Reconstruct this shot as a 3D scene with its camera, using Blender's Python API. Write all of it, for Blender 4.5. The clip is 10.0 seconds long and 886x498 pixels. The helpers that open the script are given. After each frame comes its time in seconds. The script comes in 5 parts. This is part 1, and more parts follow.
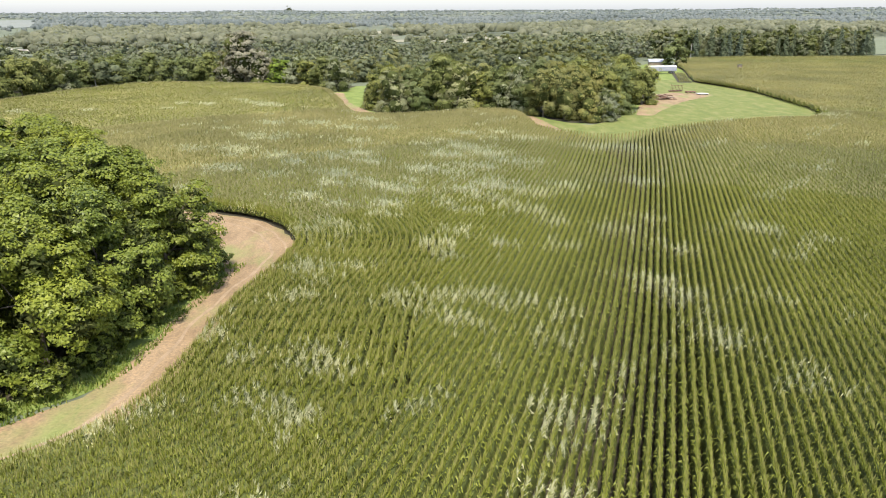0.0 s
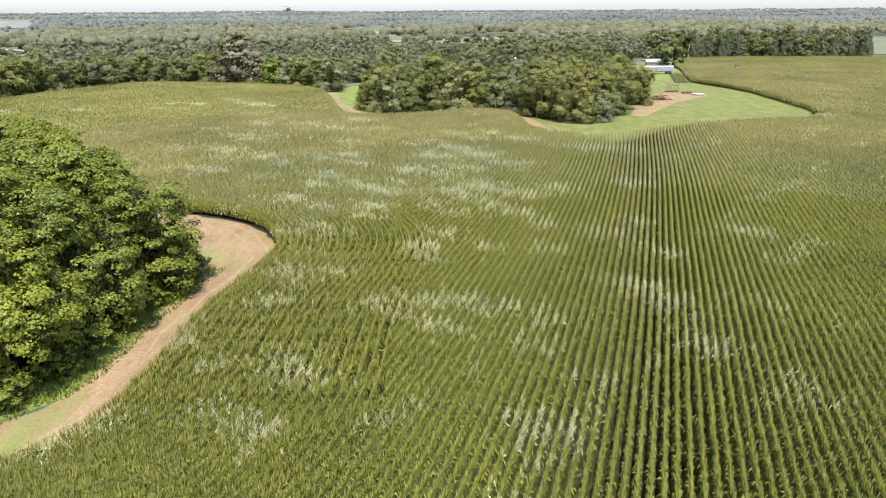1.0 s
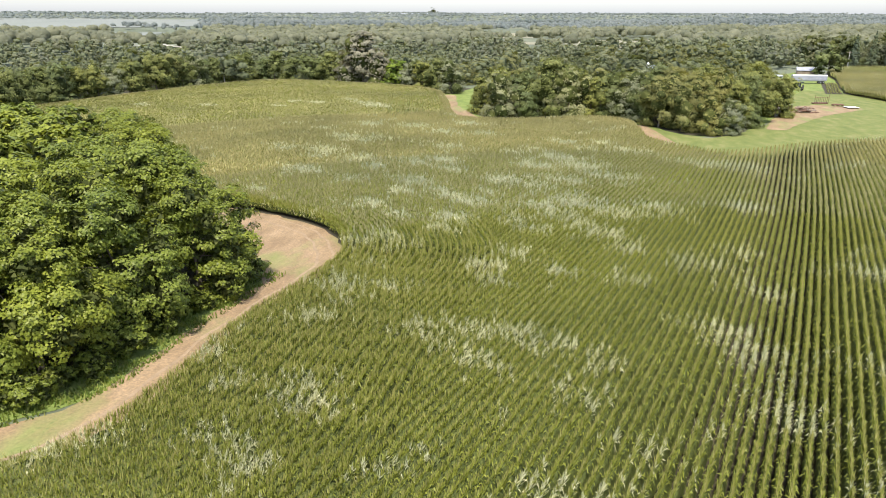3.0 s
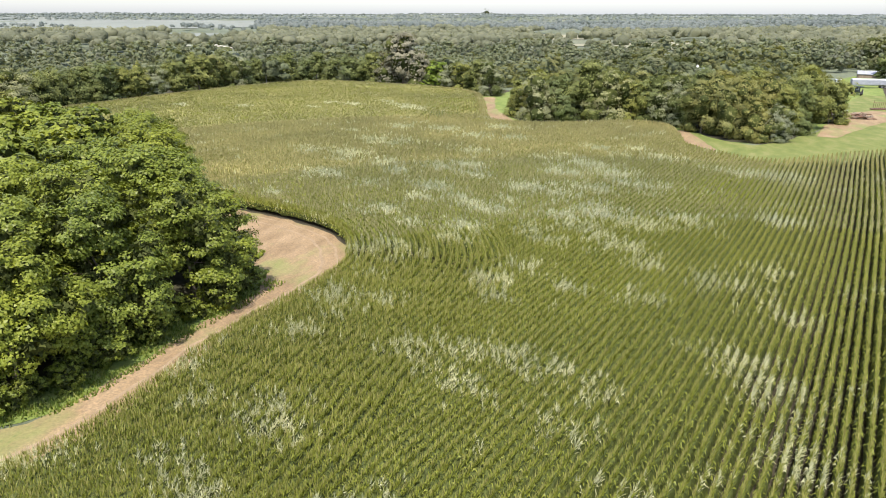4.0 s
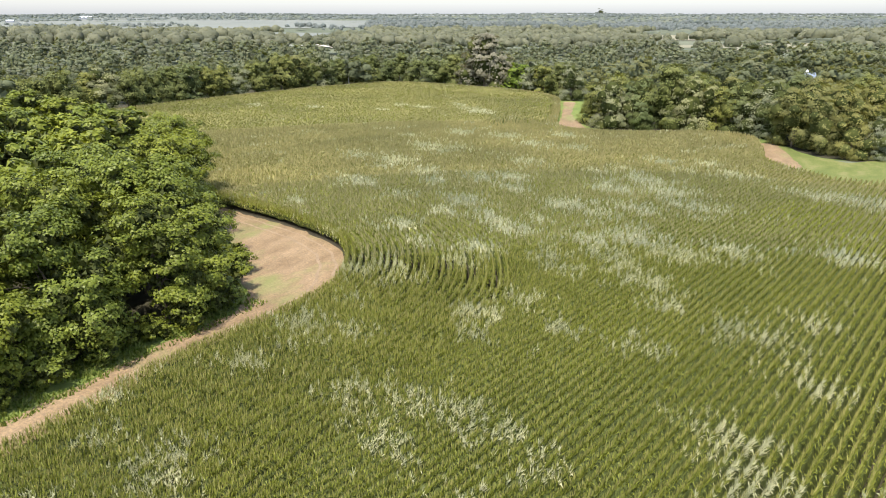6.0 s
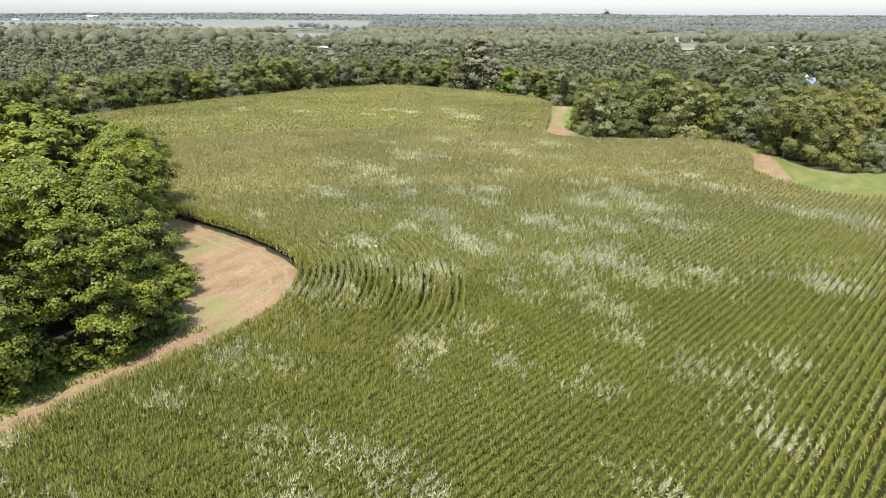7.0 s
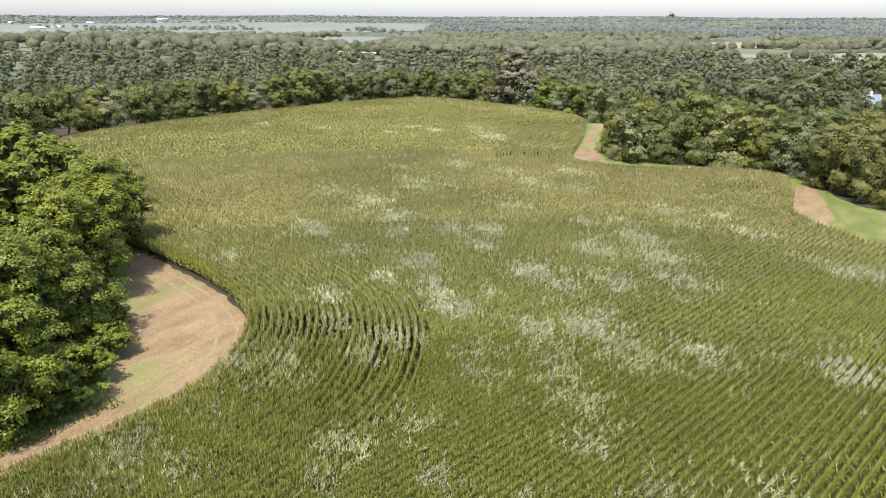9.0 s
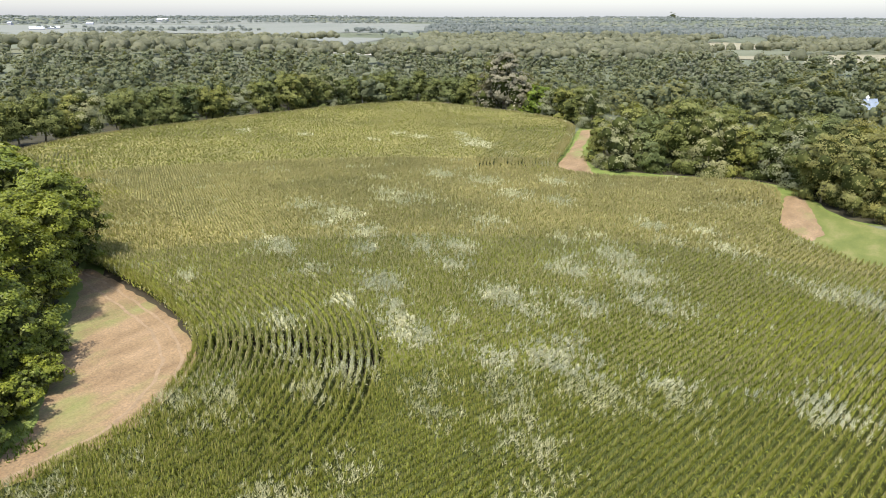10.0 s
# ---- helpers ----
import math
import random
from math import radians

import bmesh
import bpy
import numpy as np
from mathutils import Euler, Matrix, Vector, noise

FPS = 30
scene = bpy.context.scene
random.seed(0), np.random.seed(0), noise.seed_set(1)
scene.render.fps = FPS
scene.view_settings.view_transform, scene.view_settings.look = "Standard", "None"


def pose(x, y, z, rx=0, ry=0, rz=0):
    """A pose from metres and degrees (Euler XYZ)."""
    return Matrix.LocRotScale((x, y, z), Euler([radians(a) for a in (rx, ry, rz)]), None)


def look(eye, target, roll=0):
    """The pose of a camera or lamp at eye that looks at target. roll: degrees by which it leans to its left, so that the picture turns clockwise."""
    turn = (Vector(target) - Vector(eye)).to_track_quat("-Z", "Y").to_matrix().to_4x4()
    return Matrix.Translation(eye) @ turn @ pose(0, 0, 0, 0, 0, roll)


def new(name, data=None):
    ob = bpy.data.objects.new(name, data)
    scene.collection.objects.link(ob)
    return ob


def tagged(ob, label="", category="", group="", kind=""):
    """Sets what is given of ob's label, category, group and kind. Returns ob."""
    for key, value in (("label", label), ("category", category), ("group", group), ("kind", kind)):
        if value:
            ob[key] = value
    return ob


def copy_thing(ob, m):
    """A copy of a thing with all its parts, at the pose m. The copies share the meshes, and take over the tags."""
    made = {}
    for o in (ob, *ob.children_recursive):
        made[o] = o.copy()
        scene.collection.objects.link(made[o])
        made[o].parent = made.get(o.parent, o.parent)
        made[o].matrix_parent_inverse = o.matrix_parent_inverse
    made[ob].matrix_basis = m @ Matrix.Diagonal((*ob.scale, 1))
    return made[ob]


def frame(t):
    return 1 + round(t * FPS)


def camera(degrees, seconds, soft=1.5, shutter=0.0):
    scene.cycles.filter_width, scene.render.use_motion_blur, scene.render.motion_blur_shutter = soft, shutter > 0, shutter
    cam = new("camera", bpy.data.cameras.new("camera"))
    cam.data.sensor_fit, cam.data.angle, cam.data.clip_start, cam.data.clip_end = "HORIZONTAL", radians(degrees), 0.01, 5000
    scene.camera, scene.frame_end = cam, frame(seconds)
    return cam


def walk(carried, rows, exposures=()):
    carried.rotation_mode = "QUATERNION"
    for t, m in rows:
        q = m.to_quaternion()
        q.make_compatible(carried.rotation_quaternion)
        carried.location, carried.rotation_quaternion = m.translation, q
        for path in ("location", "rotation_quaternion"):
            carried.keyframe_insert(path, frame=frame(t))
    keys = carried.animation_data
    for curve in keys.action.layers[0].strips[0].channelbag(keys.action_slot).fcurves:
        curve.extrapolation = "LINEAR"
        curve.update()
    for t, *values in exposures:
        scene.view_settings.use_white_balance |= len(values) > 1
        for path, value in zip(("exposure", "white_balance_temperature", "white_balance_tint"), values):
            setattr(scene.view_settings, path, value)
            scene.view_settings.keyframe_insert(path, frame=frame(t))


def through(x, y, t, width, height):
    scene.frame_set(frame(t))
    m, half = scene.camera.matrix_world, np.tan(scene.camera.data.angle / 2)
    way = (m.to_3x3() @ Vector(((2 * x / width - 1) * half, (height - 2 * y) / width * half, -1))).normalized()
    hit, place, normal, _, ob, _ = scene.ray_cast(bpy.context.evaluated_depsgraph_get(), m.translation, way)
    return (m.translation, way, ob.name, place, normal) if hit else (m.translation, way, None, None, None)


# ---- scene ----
cam = camera(64.0, 10.0, 0.95)
PATH = [
    (0, (0.195, 0.53, 27.43), (0.189, 2.426, 26.794), -0.3),
    (0.5, (0.91, 1.357, 27.301), (0.905, 3.253, 26.664), -0.3),
    (1, (1.99, 2.418, 27.211), (1.985, 4.314, 26.576), -0.3),
    (1.5, (3.379, 3.821, 27.151), (3.374, 5.718, 26.517), -0.3),
    (2, (4.845, 5.373, 27.108), (4.787, 7.269, 26.475), -0.2),
    (2.5, (6.506, 7.082, 27.073), (6.275, 8.965, 26.44), -0.1),
    (3, (8.209, 8.926, 27.097), (7.845, 10.789, 26.467), 0.1),
    (3.2, (8.897, 9.762, 27.094), (8.497, 11.618, 26.466), 0.1),
    (4.5, (13.972, 16.035, 27.025), (13.413, 17.849, 26.397), 0.1),
    (5, (15.945, 18.611, 27.059), (15.304, 20.398, 26.432), 0.1),
    (6.3, (21.192, 25.833, 27.526), (20.408, 27.562, 26.898), 0.1),
    (6.5, (21.795, 27.079, 27.619), (21.01, 28.808, 26.991), 0.2),
    (7, (22.968, 30.473, 28.244), (22.184, 32.202, 27.617), 0.2),
    (7.5, (24.092, 33.964, 29.019), (23.309, 35.694, 28.393), 0.2),
    (8, (25.174, 37.412, 29.843), (24.343, 39.12, 29.218), 0.3),
    (8.5, (26.118, 40.734, 30.643), (25.195, 42.395, 30.018), 0.3),
    (9, (26.821, 43.865, 31.316), (25.895, 45.525, 30.693), 0.2),
    (9.5, (27.587, 46.955, 31.866), (26.662, 48.615, 31.241), 0.2),
    (10, (28.348, 50.108, 32.393), (27.419, 51.766, 31.77), 0.2),
]
walk(cam, [(t, look(eye, target, roll)) for t, eye, target, roll in PATH], [(0, 0.75), (3, 0.74), (5, 0.70), (8, 0.64), (10, 0.60)])

from mathutils import geometry

# ---------------------------------------------------------------- light
SUN_EL, SUN_FROM = 64.0, Vector((0.06, -1.0, 0.0)).normalized()
sun_dir = SUN_FROM * math.cos(radians(SUN_EL)) + Vector((0, 0, math.sin(radians(SUN_EL))))
sun = new("sun", bpy.data.lights.new("sun", "SUN"))
sun.data.energy, sun.data.angle, sun.data.color = 5.0, radians(0.6), (1.0, 0.93, 0.865)
sun.matrix_world = look((0, 0, 200), Vector((0, 0, 200)) - sun_dir)
world = bpy.data.worlds.new("summer_sky")
scene.world = world
world.use_nodes = True
wt = world.node_tree
sky = wt.nodes.new("ShaderNodeTexSky")
sky.sky_type, sky.sun_disc = "NISHITA", False
sky.sun_elevation, sky.sun_rotation = radians(SUN_EL), math.atan2(SUN_FROM.x, SUN_FROM.y)
sky.air_density, sky.dust_density, sky.ozone_density = 1.0, 1.5, 1.0
wt.nodes["Background"].inputs["Strength"].default_value = 0.15
haze = wt.nodes.new("ShaderNodeMix")
haze.data_type, haze.blend_type = "RGBA", "ADD"
haze.inputs[0].default_value, haze.inputs[7].default_value = 1.0, (1.15, 1.18, 1.5, 1)
wt.links.new(sky.outputs[0], haze.inputs[6])
wt.links.new(haze.outputs[2], wt.nodes["Background"].inputs["Color"])


# ---------------------------------------------------------------- materials
def nodes_of(name):
    m = bpy.data.materials.new(name)
    m.use_nodes = True
    return m, m.node_tree, m.node_tree.nodes["Principled BSDF"]


def ramp(nt, fac, stops):
    r = nt.nodes.new("ShaderNodeValToRGB")
    while len(r.color_ramp.elements) < len(stops):
        r.color_ramp.elements.new(0.5)
    for e, (p, c) in zip(r.color_ramp.elements, stops):
        e.position, e.color = p, (*c, 1)
    nt.links.new(fac, r.inputs["Fac"])
    return r.outputs["Color"]


def noise_tex(nt, scale, detail=4.0, rough=0.6, stretch=(1, 1, 1)):
    g = nt.nodes.new("ShaderNodeNewGeometry")
    mp = nt.nodes.new("ShaderNodeMapping")
    mp.inputs["Scale"].default_value = stretch
    n = nt.nodes.new("ShaderNodeTexNoise")
    n.inputs["Scale"].default_value, n.inputs["Detail"].default_value, n.inputs["Roughness"].default_value = scale, detail, rough
    nt.links.new(g.outputs["Position"], mp.inputs["Vector"])
    nt.links.new(mp.outputs[0], n.inputs["Vector"])
    return n.outputs["Fac"]


def blend(nt, fac, a, b, kind="MIX"):
    m = nt.nodes.new("ShaderNodeMix")
    m.data_type, m.blend_type = "RGBA", kind
    for sock, v in ((m.inputs[0], fac), (m.inputs[6], a), (m.inputs[7], b)):
        if isinstance(v, bpy.types.NodeSocket):
            nt.links.new(v, sock)
        else:
            sock.default_value = v if isinstance(v, float) else (*v, 1)
    return m.outputs[2]


def bump(nt, bsdf, height, strength, distance):
    b = nt.nodes.new("ShaderNodeBump")
    b.inputs["Strength"].default_value, b.inputs["Distance"].default_value = strength, distance
    nt.links.new(height, b.inputs["Height"])
    nt.links.new(b.outputs[0], bsdf.inputs["Normal"])


def leaf_material(name, dark, mid, light, through=0.35, rough=0.6, patch=0.05, per_object=0.25, spec=0.2, relief=0.0):
    """Leaves: colour varies leaf by leaf, tree by tree and in broad patches; light comes through."""
    m, nt, p = nodes_of(name)
    g = nt.nodes.new("ShaderNodeNewGeometry")
    c = ramp(nt, g.outputs["Random Per Island"], [(0.0, dark), (0.5, mid), (1.0, light)])
    broad = ramp(nt, noise_tex(nt, patch, 3), [(0.3, (0.72, 0.74, 0.66)), (0.7, (1.22, 1.18, 1.05))])
    c = blend(nt, 1.0, c, broad, "MULTIPLY")
    oi = nt.nodes.new("ShaderNodeObjectInfo")
    tint = ramp(nt, oi.outputs["Random"], [(0.0, (1 - per_object, 1 - per_object * 0.7, 1.0)), (1.0, (1 + per_object, 1 + per_object * 0.6, 0.9))])
    c = blend(nt, 1.0, c, tint, "MULTIPLY")
    nt.links.new(c, p.inputs["Base Color"])
    p.inputs["Roughness"].default_value = rough
    p.inputs["Specular IOR Level"].default_value = spec
    if relief:
        bump(nt, p, noise_tex(nt, 0.9, 6, 0.75), 1.0, relief)
    tr = nt.nodes.new("ShaderNodeBsdfTranslucent")
    nt.links.new(blend(nt, 1.0, c, (1.25, 1.2, 0.5), "MULTIPLY"), tr.inputs["Color"])
    mx = nt.nodes.new("ShaderNodeMixShader")
    mx.inputs[0].default_value = through
    nt.links.new(p.outputs[0], mx.inputs[1])
    nt.links.new(tr.outputs[0], mx.inputs[2])
    nt.links.new(mx.outputs[0], nt.nodes["Material Output"].inputs["Surface"])
    return m


def rough_material(name, stops, scale, fine=20.0, rough=0.9, bump_d=0.03, stretch=(1, 1, 1), metal=0.0, spec=0.3, fine_mix=0.35):
    m, nt, p = nodes_of(name)
    c = ramp(nt, noise_tex(nt, scale, 5, 0.6, stretch), stops)
    n2 = noise_tex(nt, fine, 4, 0.7)
    c = blend(nt, fine_mix, c, ramp(nt, n2, [(0.3, (0.3, 0.3, 0.3)), (0.7, (1.0, 1.0, 1.0))]), "MULTIPLY")
    nt.links.new(c, p.inputs["Base Color"])
    p.inputs["Roughness"].default_value, p.inputs["Metallic"].default_value = rough, metal
    p.inputs["Specular IOR Level"].default_value = spec
    bump(nt, p, n2, 0.6, bump_d)
    return m


M = {}
M["corn"] = leaf_material("corn_leaf", (0.149, 0.173, 0.030), (0.181, 0.208, 0.039), (0.215, 0.241, 0.052), 0.25, 0.5, 0.035, 0.05, 0.3)
M["corn_pale"] = leaf_material("corn_leaf_underside", (0.39, 0.402, 0.305), (0.432, 0.443, 0.34), (0.475, 0.485, 0.38), 0.25, 0.5, 0.2, 0.05, 0.3)
M["tassel"] = leaf_material("corn_tassel", (0.21, 0.205, 0.080), (0.265, 0.257, 0.108), (0.325, 0.312, 0.14), 0.25, 0.7, 0.05, 0.05, 0.2)
M["corn_yellow"] = leaf_material("corn_leaf_yellow", (0.16, 0.19, 0.02), (0.24, 0.27, 0.03), (0.32, 0.34, 0.05), 0.30, 0.45, 0.2, 0.05, 0.4)
M["leaf_grove"] = leaf_material("leaf_locust_green", (0.112, 0.140, 0.020), (0.148, 0.181, 0.027), (0.202, 0.232, 0.042), 0.22, 0.45, 0.2, 0.12)
M["leaf_green"] = leaf_material("leaf_oak_green", (0.134, 0.158, 0.048), (0.163, 0.187, 0.061), (0.196, 0.218, 0.078), 0.30, 0.6, 0.16, 0.3, 0.3)
M["leaf_olive"] = leaf_material("leaf_hickory_olive", (0.165, 0.168, 0.053), (0.196, 0.198, 0.067), (0.233, 0.232, 0.089), 0.30, 0.6, 0.16, 0.25, 0.3)
M["leaf_grey"] = leaf_material("leaf_cottonwood_grey", (0.190, 0.202, 0.115), (0.227, 0.238, 0.140), (0.271, 0.279, 0.176), 0.25, 0.6, 0.16, 0.15, 0.3)
M["leaf_bright"] = leaf_material("leaf_maple_bright", (0.106, 0.163, 0.019), (0.188, 0.250, 0.027), (0.300, 0.362, 0.056), 0.35, 0.5, 0.06, 0.1)
M["needle"] = leaf_material("needle_spruce", (0.055, 0.078, 0.050), (0.075, 0.098, 0.064), (0.10, 0.122, 0.082), 0.15, 0.6, 0.06, 0.15)
# Far foliage: greyer and bluer with distance, haze painted into the leaf colour.
M["far_leaf"] = leaf_material("leaf_far_woods", (0.116, 0.134, 0.060), (0.134, 0.152, 0.070), (0.154, 0.172, 0.083), 0.4, 0.7, 0.09, 0.1, 0.3)
M["far_leaf_olive"] = leaf_material("leaf_far_olive", (0.125, 0.134, 0.056), (0.147, 0.155, 0.068), (0.172, 0.178, 0.084), 0.4, 0.7, 0.09, 0.1, 0.3)
M["far_leaf_dark"] = leaf_material("leaf_far_dark", (0.082, 0.098, 0.054), (0.097, 0.115, 0.064), (0.115, 0.133, 0.077), 0.4, 0.7, 0.09, 0.1, 0.3)
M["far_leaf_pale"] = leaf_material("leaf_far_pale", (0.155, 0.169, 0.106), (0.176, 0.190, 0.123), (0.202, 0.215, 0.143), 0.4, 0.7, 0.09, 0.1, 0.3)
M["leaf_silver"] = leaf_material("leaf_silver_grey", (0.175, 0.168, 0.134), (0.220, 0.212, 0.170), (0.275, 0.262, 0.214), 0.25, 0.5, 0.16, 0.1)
# Middle woods: grey haze tint mixed into the leaf colour.
M["far_leaf_mid_haze"] = leaf_material("leaf_middle_woods_haze", (0.160, 0.177, 0.140), (0.185, 0.201, 0.160), (0.215, 0.230, 0.185), 0.4, 0.7, 0.05, 0.1, 0.3, 1.0)
# Tassel tan, paled for far corn so distance haze sits in the colour.
M["corn_top"] = leaf_material("corn_tassel_top_haze", (0.25, 0.232, 0.125), (0.295, 0.274, 0.152), (0.34, 0.316, 0.18), 0.25, 0.6, 0.03, 0.05)
M["corn_far"] = leaf_material("corn_far_top_haze", (0.240, 0.235, 0.108), (0.259, 0.253, 0.120), (0.282, 0.273, 0.134), 0.2, 0.6, 0.03, 0.05)
# Dark colour for crown insides, painting in the shade between leaf clumps.
M["leaf_inner_shade"] = leaf_material("inner_leaves_and_shade", (0.040, 0.050, 0.016), (0.055, 0.066, 0.020), (0.075, 0.085, 0.028), 0.1, 0.8, 0.3, 0.05, 0.1)
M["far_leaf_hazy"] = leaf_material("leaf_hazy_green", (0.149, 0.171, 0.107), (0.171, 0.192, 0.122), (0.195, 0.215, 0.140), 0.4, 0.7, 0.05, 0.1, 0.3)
# The same painted crown shade, lifted and greyed for distance haze.
M["leaf_inner_far_shade"] = leaf_material("inner_leaves_far_shade", (0.088, 0.103, 0.064), (0.101, 0.117, 0.073), (0.116, 0.132, 0.084), 0.1, 0.8, 0.3, 0.05, 0.1)
# Distant woods: strongest haze tint in the leaf colour.
M["far_leaf_blue_haze"] = leaf_material("leaf_distant_woods_haze", (0.172, 0.198, 0.196), (0.196, 0.218, 0.214), (0.221, 0.239, 0.232), 0.4, 0.7, 0.004, 0.1, 0.3, 0.9)
M["bark"] = rough_material("bark", [(0.3, (0.09, 0.07, 0.05)), (0.7, (0.22, 0.18, 0.14))], 3.0, 14.0, 0.9, 0.03, (1, 1, 0.2))
M["bark_pale"] = rough_material("bark_pale", [(0.3, (0.25, 0.23, 0.20)), (0.7, (0.45, 0.42, 0.37))], 3.0, 14.0, 0.9, 0.03, (1, 1, 0.2))


def ground_material():
    m, nt, p = nodes_of("rough_grass")
    c = ramp(nt, noise_tex(nt, 0.004, 5), [(0.35, (0.085, 0.105, 0.06)), (0.5, (0.11, 0.13, 0.078)), (0.65, (0.15, 0.16, 0.10))])
    c2 = ramp(nt, noise_tex(nt, 0.6, 5), [(0.3, (0.6, 0.6, 0.6)), (0.7, (1.25, 1.2, 1.1))])
    c = blend(nt, 1.0, c, c2, "MULTIPLY")
    nt.links.new(c, p.inputs["Base Color"])
    p.inputs["Roughness"].default_value = 0.95
    bump(nt, p, noise_tex(nt, 4.0, 5), 0.8, 0.1)
    return m


def track_material():
    """Bare tan soil with wheel marks and thin grass creeping in."""
    m, nt, p = nodes_of("dry_soil_track")
    soil = ramp(nt, noise_tex(nt, 0.35, 6, 0.65, (1.0, 0.35, 1.0)), [(0.25, (0.145, 0.098, 0.050)), (0.5, (0.215, 0.152, 0.083)), (0.75, (0.30, 0.220, 0.130))])
    straw = ramp(nt, noise_tex(nt, 5.0, 5), [(0.35, (0.7, 0.7, 0.7)), (0.65, (1.2, 1.15, 1.05))])
    soil = blend(nt, 1.0, soil, straw, "MULTIPLY")
    grass = ramp(nt, noise_tex(nt, 3.0, 4), [(0.3, (0.10, 0.15, 0.03)), (0.7, (0.19, 0.23, 0.06))])
    k = ramp(nt, noise_tex(nt, 0.16, 5, 0.6, (1.0, 0.5, 1.0)), [(0.50, (0, 0, 0)), (0.68, (0.75, 0.75, 0.75))])
    c = blend(nt, k, soil, grass)
    nt.links.new(c, p.inputs["Base Color"])
    p.inputs["Roughness"].default_value = 0.95
    bump(nt, p, noise_tex(nt, 6.0, 6), 0.8, 0.05)
    return m


# Lower leaves, coloured dark to stand for the shade between rows.
M["corn_low_shade"] = rough_material("corn_lower_leaves_shade", [(0.3, (0.046, 0.060, 0.012)), (0.5, (0.080, 0.100, 0.020)), (0.7, (0.125, 0.148, 0.033))], 3.5, 11.0, 0.7, 0.08, (1, 1, 0.45), fine_mix=0.6)
M["ground"] = ground_material()
M["track"] = track_material()
M["verge"] = rough_material("verge_grass", [(0.3, (0.10, 0.14, 0.028)), (0.55, (0.16, 0.205, 0.045)), (0.75, (0.23, 0.24, 0.08))], 0.3, 5.0, 0.95, 0.06)
M["lawn"] = rough_material("mown_lawn", [(0.3, (0.098, 0.125, 0.028)), (0.5, (0.135, 0.156, 0.038)), (0.7, (0.195, 0.190, 0.068))], 0.35, 7.0, 0.95, 0.05, (1, 0.5, 1))
M["soil"] = rough_material("field_soil", [(0.3, (0.036, 0.031, 0.018)), (0.7, (0.062, 0.053, 0.031))], 0.4, 6.0, 0.95, 0.05)
M["litter"] = rough_material("leaf_litter", [(0.3, (0.030, 0.030, 0.014)), (0.7, (0.065, 0.058, 0.030))], 0.5, 4.0, 0.95, 0.06)
M["rut"] = rough_material("worn_wheel_rut", [(0.3, (0.22, 0.160, 0.095)), (0.7, (0.33, 0.245, 0.15))], 0.8, 7.0, 0.95, 0.04)
M["blade"] = leaf_material("grass_blade", (0.09, 0.14, 0.025), (0.14, 0.19, 0.04), (0.22, 0.24, 0.08), 0.3, 0.6, 0.2, 0.05)
M["white"] = rough_material("white_painted_metal", [(0.3, (0.70, 0.71, 0.72)), (0.7, (0.82, 0.82, 0.82))], 1.0, 8.0, 0.45, 0.004, fine_mix=0.12)
M["roof_white"] = rough_material("pale_metal_roof", [(0.3, (0.55, 0.60, 0.66)), (0.7, (0.70, 0.74, 0.78))], 0.8, 6.0, 0.4, 0.004, metal=0.2, fine_mix=0.12)
M["dark_paint"] = rough_material("dark_green_paint", [(0.3, (0.010, 0.018, 0.014)), (0.7, (0.03, 0.04, 0.03))], 2.0, 9.0, 0.4, 0.004)
M["glass"] = rough_material("dark_window_glass", [(0.3, (0.02, 0.025, 0.03)), (0.7, (0.04, 0.05, 0.06))], 0.5, 2.0, 0.08, 0.001, spec=0.6, fine_mix=0.1)
M["tyre"] = rough_material("tyre_rubber", [(0.3, (0.02, 0.02, 0.02)), (0.7, (0.045, 0.043, 0.04))], 3.0, 12.0, 0.85, 0.01)
M["rust"] = rough_material("rusty_red_iron", [(0.3, (0.11, 0.060, 0.040)), (0.7, (0.22, 0.13, 0.09))], 2.0, 10.0, 0.8, 0.006)
M["wood"] = rough_material("weathered_wood", [(0.3, (0.17, 0.13, 0.095)), (0.7, (0.32, 0.26, 0.20))], 1.5, 12.0, 0.85, 0.006, (1, 1, 0.2))
M["wood_white"] = rough_material("bleached_boards", [(0.3, (0.55, 0.53, 0.48)), (0.7, (0.72, 0.70, 0.66))], 1.5, 12.0, 0.8, 0.006, (1, 1, 0.2))
M["trailer_grey"] = rough_material("grey_aluminium_panel", [(0.3, (0.26, 0.27, 0.30)), (0.7, (0.36, 0.37, 0.40))], 1.0, 8.0, 0.5, 0.004, metal=0.2, fine_mix=0.15)
M["roof_blue"] = rough_material("blue_grey_metal_roof", [(0.3, (0.22, 0.27, 0.33)), (0.7, (0.30, 0.35, 0.41))], 0.8, 6.0, 0.5, 0.004, metal=0.1, fine_mix=0.15)
M["gravel"] = rough_material("pale_gravel", [(0.3, (0.42, 0.38, 0.30)), (0.7, (0.58, 0.54, 0.45))], 0.1, 2.0, 0.95, 0.03)
# Greyed crop green; distance haze is put into the colour.
M["far_crop"] = rough_material("far_crop_field_haze", [(0.3, (0.165, 0.180, 0.150)), (0.7, (0.205, 0.215, 0.180))], 0.01, 0.2, 0.95, 0.02, (1, 0.3, 1))
M["far_hay"] = rough_material("far_hay_field", [(0.3, (0.22, 0.21, 0.135)), (0.7, (0.29, 0.27, 0.175))], 0.01, 0.2, 0.95, 0.02, (1, 0.3, 1))
